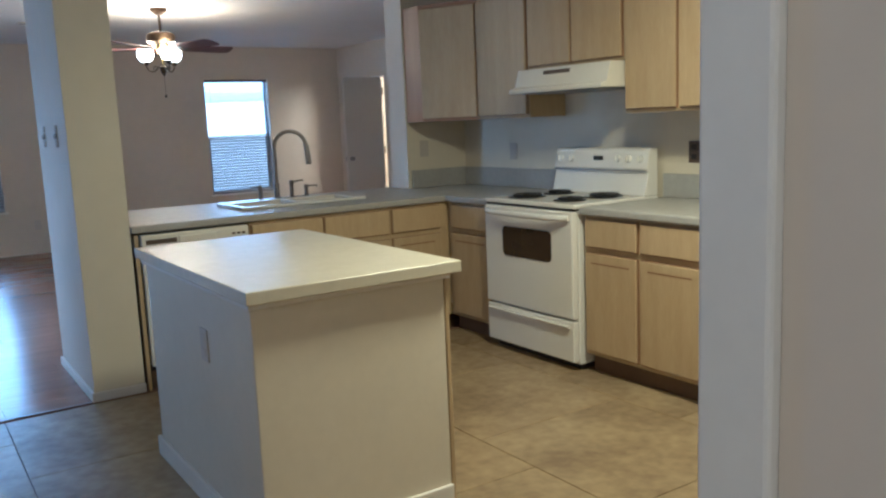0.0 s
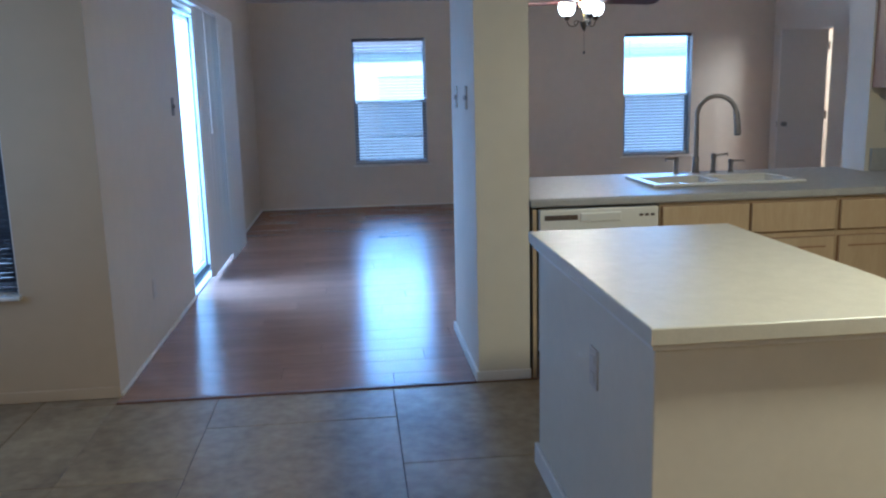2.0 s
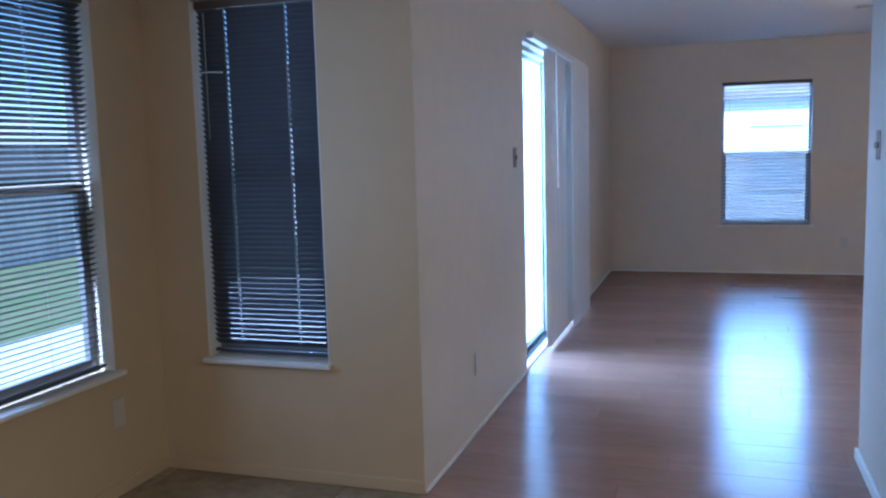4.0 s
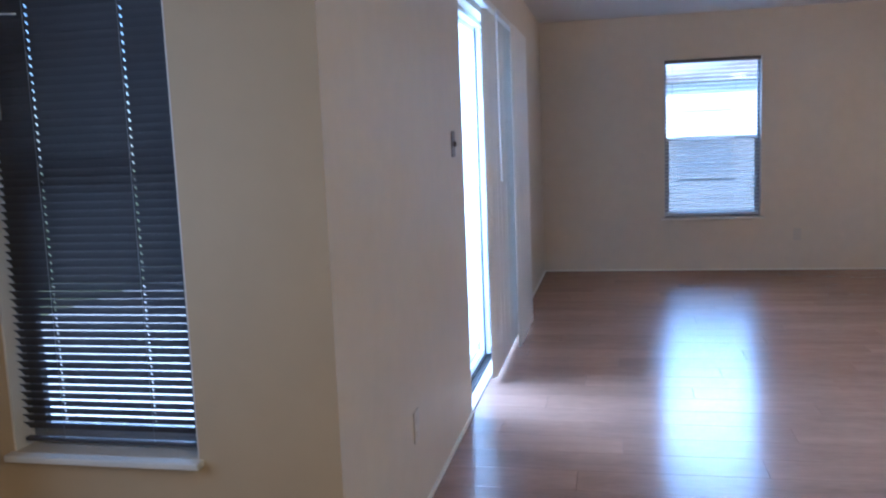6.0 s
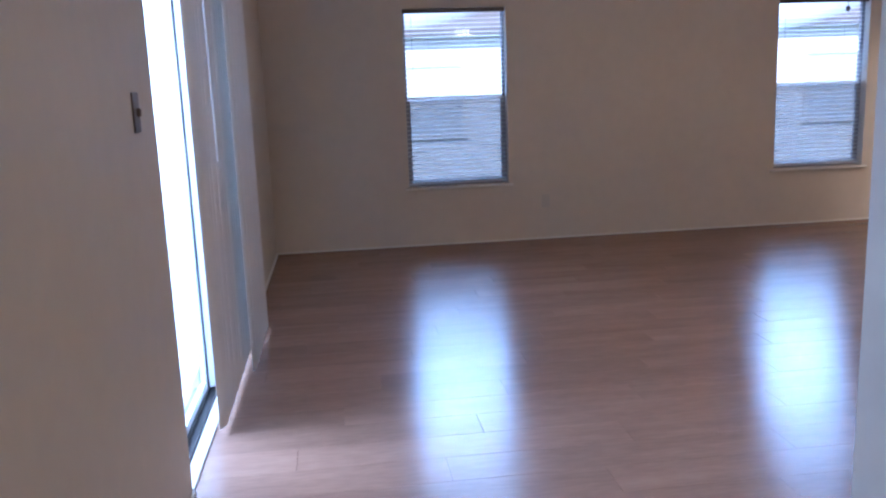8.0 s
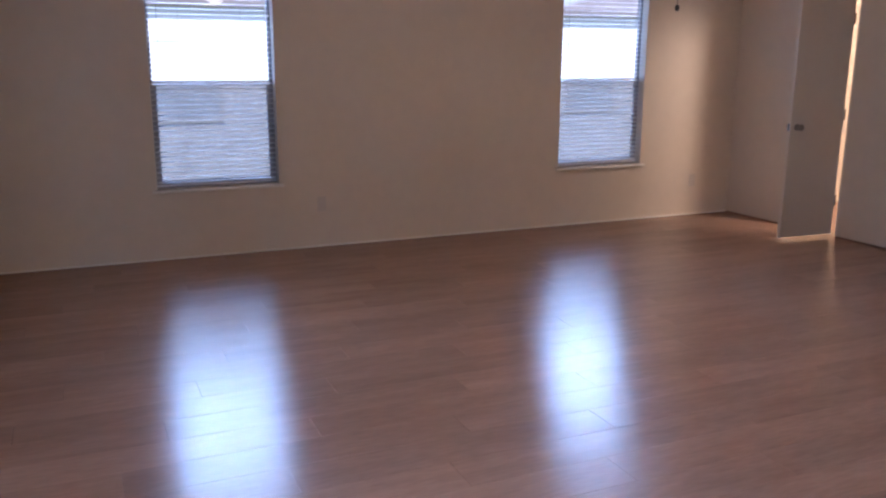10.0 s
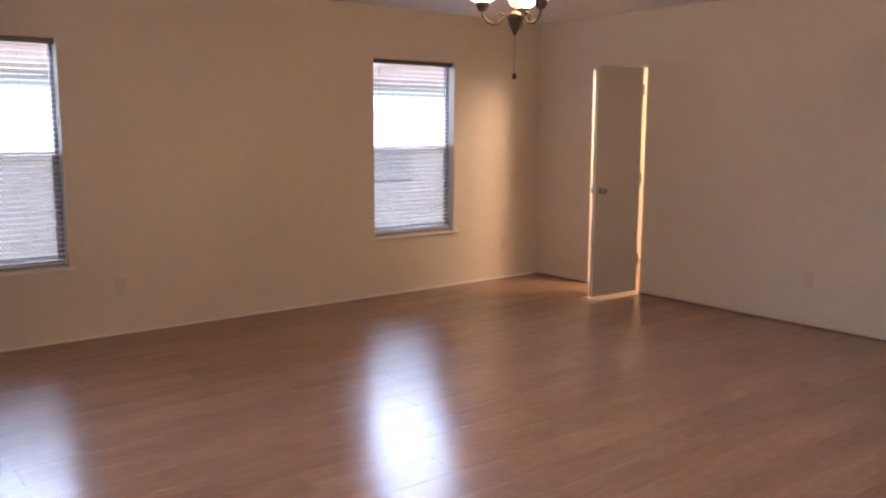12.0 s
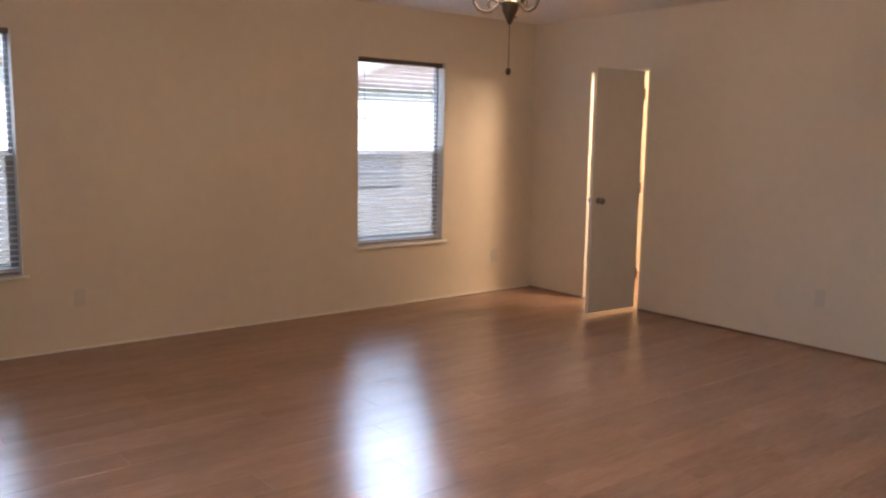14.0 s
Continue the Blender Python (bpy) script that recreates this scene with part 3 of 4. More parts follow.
part("finial", lathe([(0.0, 1.95), (0.012, 1.95), (0.034, 1.935), (0.03, 1.905), (0.016, 1.875), (0.006, 1.855), (0.0, 1.85)], (fx, fy, 0)), M_BRONZE, fan, smooth=True)
for k in range(5):
    a = radians(6 + 72 * k)
    turn = at(fx, fy, 2.097) @ Matrix.Rotation(a, 4, "Z")
    bm = bmesh.new()
    outline = [(0.19, -0.052), (0.24, -0.064), (0.60, -0.084), (0.645, -0.076), (0.662, -0.045), (0.662, 0.045), (0.645, 0.076), (0.60, 0.084), (0.24, 0.064), (0.19, 0.052)]
    up = [bm.verts.new((x, y2, 0.003)) for x, y2 in outline]
    dn = [bm.verts.new((x, y2, -0.004)) for x, y2 in outline]
    bm.faces.new(up), bm.faces.new(dn[::-1])
    for i in range(len(up)):
        j = (i + 1) % len(up)
        bm.faces.new((up[i], dn[i], dn[j], up[j]))
    bmesh.ops.recalc_face_normals(bm, faces=bm.faces)
    bm.transform(turn @ Matrix.Rotation(radians(-13), 4, "X"))
    bl = part("blade", bm, M_BLADE, fan, "dark red-brown wooden blade")
    bm = block(0.10, -0.02, -0.012, 0.25, 0.02, -0.006, 0.002)
    box(bm, 0.20, -0.035, -0.010, 0.25, 0.035, -0.005, 0.002)
    bm.transform(turn @ Matrix.Rotation(radians(-13), 4, "X"))
    part("blade_bracket", bm, M_BRONZE, fan)
for k in range(3):
    a = radians(34 + 120 * k)
    u = Vector((math.cos(a), math.sin(a), 0))
    c = Vector((fx, fy, 0))
    pts = [c + u * r + Vector((0, 0, z)) for r, z in ((0.02, 1.925), (0.045, 1.935), (0.058, 1.915), (0.075, 1.898), (0.10, 1.895), (0.125, 1.905), (0.140, 1.925), (0.146, 1.95))]
    arm = part("light_arm", tube(pts, 0.0055, 8), M_BRONZE, fan)
    q = c + u * 0.146
    part("scroll", tube(arc(c + u * 0.068 + Vector((0, 0, 1.925)), 0.017, -60, 250, (u, (0, 0, 1)), 14), 0.004, 6), M_BRONZE, arm)
    part("socket_cup", lathe([(0.0, 1.945), (0.014, 1.947), (0.026, 1.965), (0.030, 1.985), (0.0, 1.986)], (q.x, q.y, 0), 16), M_BRONZE, arm, smooth=True)
    part("shade", lathe([(0.026, 1.982), (0.052, 1.998), (0.068, 2.03), (0.070, 2.06), (0.064, 2.085), (0.060, 2.085), (0.066, 2.058), (0.064, 2.03), (0.048, 2.002), (0.022, 1.988)], (q.x, q.y, 0), 24), M_SHADE, arm, "frosted glass bell shade, lit", smooth=True)
chain = part("pull_chain", tube([(fx, fy, 1.855), (fx, fy, 1.69)], 0.0016, 6), M_BRONZE, fan)
part("chain_ball", lathe([(0.0, 1.695), (0.008, 1.69), (0.011, 1.68), (0.008, 1.668), (0.0, 1.664)], (fx, fy, 0), 12), M_BLACK, chain, smooth=True)

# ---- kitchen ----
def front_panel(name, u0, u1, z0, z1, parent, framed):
    """A flat drawer front or door with eased edges; dark strips paint the shade round it and, on low doors, in the
    finger pull near the top.
    """
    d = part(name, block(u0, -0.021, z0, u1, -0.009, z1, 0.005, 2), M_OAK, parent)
    # shade in the gap round the front, painted as a slightly larger dark strip
    part("back_lip", block(u0 - 0.004, -0.009, z0 - 0.005, u1 + 0.004, -0.001, z1 + 0.003), M_OAKD, d, "dark strip for the shade round the front")
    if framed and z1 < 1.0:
        part("finger_groove", block(u0 + 0.045, -0.0220, z1 - 0.052, u1 - 0.045, -0.0205, z1 - 0.044), M_OAKD, d, "dark strip for the shade in a finger groove")
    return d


def cabinet(name, m, w, depth, z0, z1, fronts, label, group, kick=True):
    c = local(name, m, label, "cabinet", group)
    part("body", block(0, 0, z0, w, depth, z1, 0.002), M_OAK, c)
    if kick:
        part("toe_kick", block(0.0, 0.055, 0.0, w, depth, z0 - 0.001), M_KICK, c, "dark vinyl toe kick")
    for kind, u0, u1, a, b in fronts:
        front_panel(kind, u0, u1, a, b, c, kind == "door")
    return c


ZB = CT - 0.042
UX = 4.265
low = lambda u0, u1: [("drawer_front", u0, u1, 0.680, 0.825), ("door", u0, u1, 0.125, 0.645)]
FY, FX = -0.075, 3.945
# peninsula row, fronts to the south
cabinet("sink_cabinet", at(2.60, FY), 0.905, 0.60, 0.10, ZB, low(0.012, 0.445) + low(0.460, 0.893), "pickled oak sink base cabinet with false drawer fronts", "kitchen base cabinets")
cabinet("base_cabinet", at(3.507, FY), 0.436, 0.60, 0.10, ZB, low(0.012, 0.36), "pickled oak base cabinet in the corner", "kitchen base cabinets")
# east row, fronts to the west
cabinet("base_cabinet", at(FX, -0.077, 0, ROT_W), 0.470, 0.61, 0.10, ZB, low(0.06, 0.455), "pickled oak base cabinet beside the range", "kitchen base cabinets")
cabinet("base_cabinet", at(FX, -1.345, 0, ROT_W), 0.775, 0.61, 0.10, ZB, low(0.018, 0.372) + low(0.402, 0.756), "pickled oak base cabinet with two doors and drawers", "kitchen base cabinets")
tall = lambda u0, u1: [("door", u0, u1, 1.375, 2.10)]
short = lambda u0, u1: [("door", u0, u1, 1.655, 2.10)]
UX = 4.265
def corner_cabinet():
    """A wall cabinet across the corner, with one door on the slant."""
    c = thing("corner_cabinet", (4.4, 0.3, 1.355), "pickled oak corner wall cabinet with slanted door", "cabinet", "kitchen wall cabinets")
    plan = [(KX - 0.002, KY - 0.002), (4.065, KY - 0.002), (4.065, 0.370), (UX, -0.020), (KX - 0.002, -0.020)]
    bm = bmesh.new()
    lo = [bm.verts.new((x, y, 1.355)) for x, y in plan]
    up = [bm.verts.new((x, y, 2.13)) for x, y in plan]
    bm.faces.new(lo), bm.faces.new(up)
    for i in range(5):
        j = (i + 1) % 5
        bm.faces.new((lo[i], lo[j], up[j], up[i]))
    bmesh.ops.recalc_face_normals(bm, faces=bm.faces)
    # darker oak colour paints in the shaded tone of the cabinet's side
    part("body", bm, M_OAKS, c)
    a, b = Vector((4.065, 0.370, 0)), Vector((UX, -0.020, 0))
    turn = Matrix.Translation(a) @ Matrix.Rotation(math.atan2((b - a).y, (b - a).x), 4, "Z")
    hold = local("door_hold", turn, "", "")
    d = front_panel("door", 0.012, (b - a).length - 0.012, 1.375, 2.10, hold, True)
    d.parent = c
    d.matrix_basis = Matrix.Translation(-ORG[c.name]) @ turn
    bpy.data.objects.remove(hold)


corner_cabinet()
cabinet("wall_cabinet", at(UX, -0.022, 0, ROT_W), 0.518, 0.29, 1.355, 2.13, tall(0.010, 0.505), "pickled oak wall cabinet beside the corner", "kitchen wall cabinets", False)
cabinet("wall_cabinet", at(UX, -0.542, 0, ROT_W), 0.788, 0.29, 1.635, 2.13, short(0.012, 0.378) + short(0.395, 0.776), "short pickled oak wall cabinet over the range hood", "kitchen wall cabinets", False)
cabinet("wall_cabinet", at(UX, -1.332, 0, ROT_W), 0.745, 0.29, 1.355, 2.13, tall(0.014, 0.352) + tall(0.380, 0.73), "pickled oak wall cabinet with two doors", "kitchen wall cabinets", False)

end = bpy.data.objects["base_cabinet.002"]
part("end_panel", block(0.776, 0.055, 0.0, 0.785, 0.608, ZB, 0.001), M_OAKS, end, "orange oak end panel")
part("caulk_line", block(0.7855, 0.06, 0.0, 0.792, 0.608, 0.012, 0.002), M_TRIM, end, "white caulk line")

# worktops
SINK = (2.66, 0.17, 3.48, 0.62)
hole = (SINK[0] + 0.02, SINK[1] + 0.02, SINK[2] - 0.02, SINK[3] - 0.02)
RY = (-1.340, -0.552)
wt = thing("worktop", (3.0, 0.3, CT), "grey speckled laminate worktop with rolled edge", "worktop")
part("top_board", slab(ZB + 0.002, CT, [(PIL[1] + 0.002, -0.105, 4.066, 0.88), (4.066, -0.105, KX - 0.002, KY - 0.002), (3.905, RY[1] + 0.004, KX - 0.002, -0.105)], [hole], 0.010), M_TOP, wt)
part("backsplash", slab(CT + 0.001, CT + 0.13, [(KX - 0.020, RY[1] + 0.004, KX - 0.002, KY - 0.022)], [], 0.004), M_TOP, wt)
part("backsplash", slab(CT + 0.001, CT + 0.13, [(4.080, KY - 0.020, KX - 0.002, KY - 0.002)], [], 0.004), M_TOP, wt)
wt2 = thing("worktop", (4.2, -1.74, CT), "grey speckled laminate worktop beside the range", "worktop")
part("top_board", slab(ZB + 0.002, CT, [(3.905, -2.150, KX - 0.002, RY[0] - 0.004)], [], 0.010), M_TOP, wt2)
part("backsplash", slab(CT + 0.001, CT + 0.13, [(KX - 0.020, -2.14, KX - 0.002, RY[0] - 0.004)], [], 0.004), M_TOP, wt2)
# back panel of the peninsula, to the living room
solo("wall_peninsula", block(PIL[1] + 0.001, 0.53, 0, 4.066, 0.66, ZB), M_WALL, "painted low wall behind the peninsula", "wall", "structure")

# sink and taps
sx0, sy0, sx1, sy1 = SINK
sk = thing("kitchen_sink", (3.07, 0.4, CT), "white enamel double-bowl sink set in the worktop", "sink")
xm = (sx0 + sx1) / 2
bowls = [(sx0 + 0.045, sy0 + 0.045, xm - 0.02, sy1 - 0.09), (xm + 0.02, sy0 + 0.045, sx1 - 0.045, sy1 - 0.09)]
part("rim", slab(CT + 0.001, CT + 0.016, [SINK], bowls, 0.006), M_SINK, sk)
for x0, y0, x1, y1 in bowls:
    bm = slab(CT - 0.17, CT + 0.001, [(x0 - 0.008, y0 - 0.008, x1 + 0.008, y1 + 0.008)], [(x0, y0, x1, y1)])
    box(bm, x0 - 0.008, y0 - 0.008, CT - 0.18, x1 + 0.008, y1 + 0.008, CT - 0.171)
    bowl = part("bowl", bm, M_SINK, sk)
    part("drain", lathe([(0.0, 0.004), (0.025, 0.004), (0.04, 0.001), (0.04, 0.0)], ((x0 + x1) / 2, (y0 + y1) / 2, CT - 0.171)), M_CHROME, bowl)
TY = sy1 + 0.05
fc = thing("kitchen_tap", (3.09, TY, CT), "brushed nickel gooseneck kitchen tap with pull-down spout", "tap")
part("base", lathe([(0.0, 0.0), (0.030, 0.0), (0.030, 0.012), (0.020, 0.020), (0.017, 0.07), (0.019, 0.10), (0.012, 0.11), (0.0, 0.11)], (3.09, TY, CT + 0.0005)), M_NICKEL, fc, smooth=True)
g = Vector((0.96, -0.28, 0)).normalized()
neck = [Vector((3.09, TY, CT + z)) for z in (0.10, 0.18, 0.27, 0.34)]
neck += arc(Vector((3.09, TY, CT + 0.34)) + g * 0.105, 0.105, 180, 12, (g, (0, 0, 1)), 16)[1:]
part("neck", tube(neck, 0.0125, 12), M_NICKEL, fc, smooth=True)
e = neck[-1]
head = part("spray_head", tube([e, e + Vector((0.004, -0.001, -0.02)), e + Vector((0.012, -0.004, -0.10)), e + Vector((0.014, -0.004, -0.13))], 0.017, 12, taper=(0.8, 1.0, 1.1, 1.2)), M_NICKEL, fc, smooth=True)
part("spray_face", tube([e + Vector((0.014, -0.004, -0.131)), e + Vector((0.0145, -0.004, -0.137))], 0.017, 12), M_BLACK, head)


def side_tap(x, kind, label, cat, height, way):
    s = thing(kind, (x, TY, CT), label, cat)
    part("base", lathe([(0.0, 0.0), (0.024, 0.0), (0.024, 0.008), (0.014, 0.018), (0.012, height * 0.7), (0.015, height * 0.8), (0.013, height), (0.0, height + 0.004)], (x, TY, CT + 0.0005), 16), M_NICKEL, s, smooth=True)
    tip2 = Vector((x, TY, CT + height * 0.9)) + Vector(way)
    part("lever" if "handle" in kind else "spout", tube([(x, TY, CT + height * 0.9), tip2, tip2 + Vector((0, 0, -0.012))], 0.006, 8, taper=(1.1, 0.9, 0.7)), M_NICKEL, s, smooth=True)


side_tap(2.975, "tap_handle", "brushed nickel lever handle beside the tap", "tap handle", 0.105, (-0.07, -0.02, 0.004))
side_tap(3.195, "tap_handle", "brushed nickel lever handle beside the tap", "tap handle", 0.12, (0.075, -0.02, 0.012))
side_tap(3.300, "soap_dispenser", "brushed nickel soap dispenser on the sink ledge", "soap dispenser", 0.085, (0.07, -0.02, 0.002))

# dishwasher
dw = local("dishwasher", at(2.002, FY - 0.008), "bisque dishwasher under the worktop", "dishwasher")
part("tub", block(0.004, 0.03, 0.10, 0.590, 0.58, 0.835), M_BLACK, dw)
part("door_panel", block(0.008, -0.012, 0.13, 0.586, 0.029, 0.715, 0.006, 2), M_BISQUE, dw)
cp = part("control_panel", block(0.008, -0.020, 0.720, 0.586, 0.029, 0.832, 0.006, 2), M_BISQUE, dw)
part("vent_strip", block(0.03, -0.023, 0.782, 0.19, -0.0195, 0.806), M_BRPLATE, cp, "grey label strip")
part("latch", block(0.20, -0.030, 0.770, 0.40, -0.0195, 0.815, 0.005, 2), M_BISQUE, cp)
for k in range(3):
    part("button", block(0.49 + 0.028 * k, -0.024, 0.788, 0.510 + 0.028 * k, -0.0195, 0.800, 0.002), M_BRPLATE, cp)
part("kick_plate", block(0.012, 0.05, 0.0, 0.582, 0.06, 0.098), M_KICK, dw, "dark kick plate")
part("filler_strip", block(-0.022, 0.004, 0.0, -0.002, 0.02, 0.835, 0.002), M_OAK, dw, "tan filler strip")
# shade of the gap beside the wall end, painted as a thin black strip
part("side_gap", block(0.0, 0.012, 0.0, 0.0035, 0.5, 0.835), M_BLACK, dw)

# range
rw = 0.762
rg = local("electric_range", at(3.885, -0.565, 0, ROT_W), "white electric coil range with storage drawer", "range")
part("body", block(0, 0.03, 0.035, rw, 0.63, 0.862, 0.004), M_ENAMEL, rg)
# the dark gap round the feet is drawn as a black block
part("plinth", block(0.02, 0.06, 0.0, rw - 0.02, 0.60, 0.034), M_BLACK, rg, "black block for the shade under the range")
part("cooktop", block(-0.004, 0.0, 0.872, rw + 0.004, 0.63, 0.896, 0.008, 3), M_ENAMEL, rg)
part("shadow_gap", block(0.004, 0.012, 0.862, rw - 0.004, 0.60, 0.872), M_BLACK, rg)
od = part("oven_door", block(0.004, -0.012, 0.285, rw - 0.004, 0.029, 0.858, 0.008, 3), M_ENAMEL, rg)
bm = bmesh.new()
rim = [(cx + 0.028 * math.cos(radians(q + 22.5 * k)), cz + 0.028 * math.sin(radians(q + 22.5 * k)))
       for cx, cz, q in ((0.567, 0.717, 0), (0.203, 0.717, 90), (0.203, 0.603, 180), (0.567, 0.603, 270)) for k in range(5)]
front = [bm.verts.new((x, -0.016, z)) for x, z in rim]
back = [bm.verts.new((x, -0.0125, z)) for x, z in rim]
bm.faces.new(front)
for k in range(len(rim)):
    bm.faces.new((front[k - 1], front[k], back[k], back[k - 1]))
bmesh.ops.recalc_face_normals(bm, faces=bm.faces)
part("oven_window", bm, M_GLASSD, od, "dark tinted oven window")
pts = [(u, -0.012 - 0.045 * math.sin(math.pi * min(max((u - 0.03) / (rw - 0.06), 0), 1)) ** 0.35, 0.825) for u in np.linspace(0.03, rw - 0.03, 16)]
part("handle", tube(pts, 0.017, 10), M_ENAMEL, od, smooth=True)
sd = part("storage_drawer", block(0.004, -0.010, 0.050, rw - 0.004, 0.029, 0.272, 0.008, 3), M_ENAMEL, rg)
part("drawer_lip", block(0.03, -0.030, 0.236, rw - 0.03, -0.009, 0.252, 0.006, 2), M_ENAMEL, sd)
bg = bmesh.new()
prof = [(0.525, 0.897), (0.560, 1.03), (0.545, 1.045), (0.565, 1.145), (0.580, 1.158), (0.632, 1.158), (0.632, 0.897)]
sides = [[bg.verts.new((u, y2, z)) for y2, z in prof] for u in (0.0, rw)]
bg.faces.new(sides[0]), bg.faces.new(sides[1][::-1])
for i in range(len(prof)):
    j = (i + 1) % len(prof)
    bg.faces.new((sides[0][i], sides[0][j], sides[1][j], sides[1][i]))
bmesh.ops.recalc_face_normals(bg, faces=bg.faces)
bmesh.ops.bevel(bg, geom=bg.edges[:], offset=0.004, segments=2, profile=0.5, affect="EDGES")
back = part("backguard", bg, M_ENAMEL, rg, "white control backguard")
part("trim_line", block(0.004, 0.540, 1.030, rw - 0.004, 0.548, 1.037), M_ALU, back)
part("clock", block(0.345, 0.545, 1.090, 0.415, 0.556, 1.115, 0.002), M_BLACK, back, "small black clock window")
for u in (0.055, 0.150, 0.535, 0.620, 0.705):
    kn = part("knob", lathe([(0.0, 0.0), (0.022, 0.0), (0.020, 0.018), (0.0, 0.02)], (0, 0, 0), 16), M_ENAMEL, back, smooth=True)
    kn.data.transform(Matrix.Translation((u, 0.557, 1.10)) @ Matrix.Rotation(radians(80), 4, "X"))
    gp = part("grip", block(u - 0.004, 0.529, 1.083, u + 0.004, 0.540, 1.117, 0.002), M_BISQUE, kn)
for u, v, r in ((0.19, 0.16, 0.095), (0.56, 0.16, 0.075), (0.19, 0.41, 0.075), (0.56, 0.41, 0.095)):
    pan = part("drip_pan", lathe([(0.0, 0.8965), (r * 0.5, 0.8968), (r + 0.012, 0.903), (r + 0.018, 0.8975), (0.0, 0.8962)], (u, v, 0), 28), M_BLACK, rg, "black drip pan", smooth=True)
    spiral = [(u + (0.02 + (r - 0.022) * s) * math.cos(s * 7 * math.pi), v + (0.02 + (r - 0.022) * s) * math.sin(s * 7 * math.pi), 0.909) for s in np.linspace(0, 1, 72)]
    part("coil", tube(spiral, 0.006, 6), M_BLACK, pan, "black coil element")

# range hood
hd = local("range_hood", at(4.09, -0.560, 0, ROT_W), "white under-cabinet range hood over the range", "range hood")
hb = bmesh.new()
prof = [(0.0, 1.495), (0.0, 1.515), (0.045, 1.530), (0.075, 1.630), (0.465, 1.630), (0.465, 1.495)]
sides = [[hb.verts.new((u, y2, z)) for y2, z in prof] for u in (0.0, 0.765)]
hb.faces.new(sides[0]), hb.faces.new(sides[1][::-1])
for i in range(len(prof)):
    j = (i + 1) % len(prof)
    hb.faces.new((sides[0][i], sides[0][j], sides[1][j], sides[1][i]))
bmesh.ops.recalc_face_normals(hb, faces=hb.faces)
bmesh.ops.bevel(hb, geom=hb.edges[:], offset=0.003, segments=2, profile=0.5, affect="EDGES")
part("shell", hb, M_BISQUE, hd)
gr = part("switch_panel", block(0.24, 0.062, 1.592, 0.46, 0.072, 1.614, 0.001), M_BRPLATE, hd, "grey vent and switch strip")
part("filter", block(0.06, 0.05, 1.488, 0.70, 0.42, 1.4945), M_ALU, hd, "grey mesh filter")

# island
il = thing("kitchen_island", (2.15, -1.62, 0), "white painted kitchen island with laminate top", "kitchen island")
IX, IY = (1.80, 2.49), (-2.19, -1.02)
part("body", block(IX[0], IY[0], 0.0, IX[1], IY[1], ZB, 0.003), M_ISLE, il)
part("top", slab(ZB + 0.001, CT, [(1.775, -2.235, 2.535, -0.955)], [], 0.004), M_ISLTOP, il, "cream laminate top")
part("sub_top", slab(ZB - 0.018, ZB, [(1.788, -2.21, 2.505, -0.985)], [], 0.003), M_TRIM, il)
part("corner_strip", block(IX[1] + 0.001, IY[0] - 0.002, 0.0, IX[1] + 0.018, IY[0] + 0.04, ZB - 0.02, 0.003), M_OAK, il, "oak face frame")
part("base_shoe", block(IX[0] - 0.016, IY[0] - 0.016, 0.0, IX[0], IY[1] + 0.016, 0.085, 0.005, 2), M_TRIM, il)
part("base_shoe", block(IX[0], IY[0] - 0.016, 0.0, IX[1], IY[0], 0.085, 0.005, 2), M_TRIM, il)
part("base_shoe", block(IX[0], IY[1], 0.0, IX[1], IY[1] + 0.016, 0.085, 0.005, 2), M_TRIM, il)
for k in range(2):
    a = IY[0] + 0.05 + k * 0.575
    d = part("door", block(IX[1] + 0.001, a, 0.13, IX[1] + 0.019, a + 0.56, 0.82, 0.004, 2), M_OAK, il, "oak cabinet door")
    part("door_knob", tube([(IX[1] + 0.019, a + 0.06, 0.70), (IX[1] + 0.034, a + 0.06, 0.70), (IX[1] + 0.044, a + 0.06, 0.70)], 0.012, 10, taper=(0.5, 0.6, 1.1)), M_BRONZE, d)


# ---- plates on the walls ----
def plate(kind, m, label, material, slots, w=0.072, h=0.116):
    p = local(kind, m, label, "outlet" if kind == "wall_outlet" else "switch", kind + " plates")
    part("cover", block(-w / 2, -0.006, -h / 2, w / 2, -0.0005, h / 2, 0.003, 2), material, p)
    for z in slots:
        if kind == "wall_outlet":
            part("socket", block(-0.017, -0.008, z - 0.014, 0.017, -0.0055, z + 0.014, 0.002), M_PLASTIC if material != M_BRPLATE else M_BLACK, p)
        else:
            part("toggle", block(-0.006, -0.018, z - 0.012, 0.006, -0.0055, z + 0.012, 0.003), material, p)
    return p


two = (-0.026, 0.026)
plate("wall_outlet", at(2.384, YF, 0.34), "ivory wall outlet below the window", M_PLASTIC, two)
plate("wall_outlet", at(6.01, YF, 0.33), "ivory wall outlet near the corner", M_PLASTIC, two)
plate("wall_outlet", at(XR, 3.49, 0.355, ROT_W), "ivory wall outlet low on the wall", M_PLASTIC, two)
plate("wall_outlet", at(XL, 0.80, 0.345, ROT_E), "ivory wall outlet low beside the patio door", M_PLASTIC, two)
# backlit plate: its dark tone is put into the colour
plate("light_switch", at(XL, 1.69, 1.335, ROT_E), "light switch beside the patio door, coloured dark for backlight", M_BRPLATE, (0,))
plate("light_switch", at(PIL[0], 0.19, 1.36, ROT_W), "shiny metal light switch on the pillar", M_CHROME, (0,))
plate("light_switch", at(PIL[0], 0.57, 1.36, ROT_W), "shiny metal light switch on the pillar", M_CHROME, (0,))
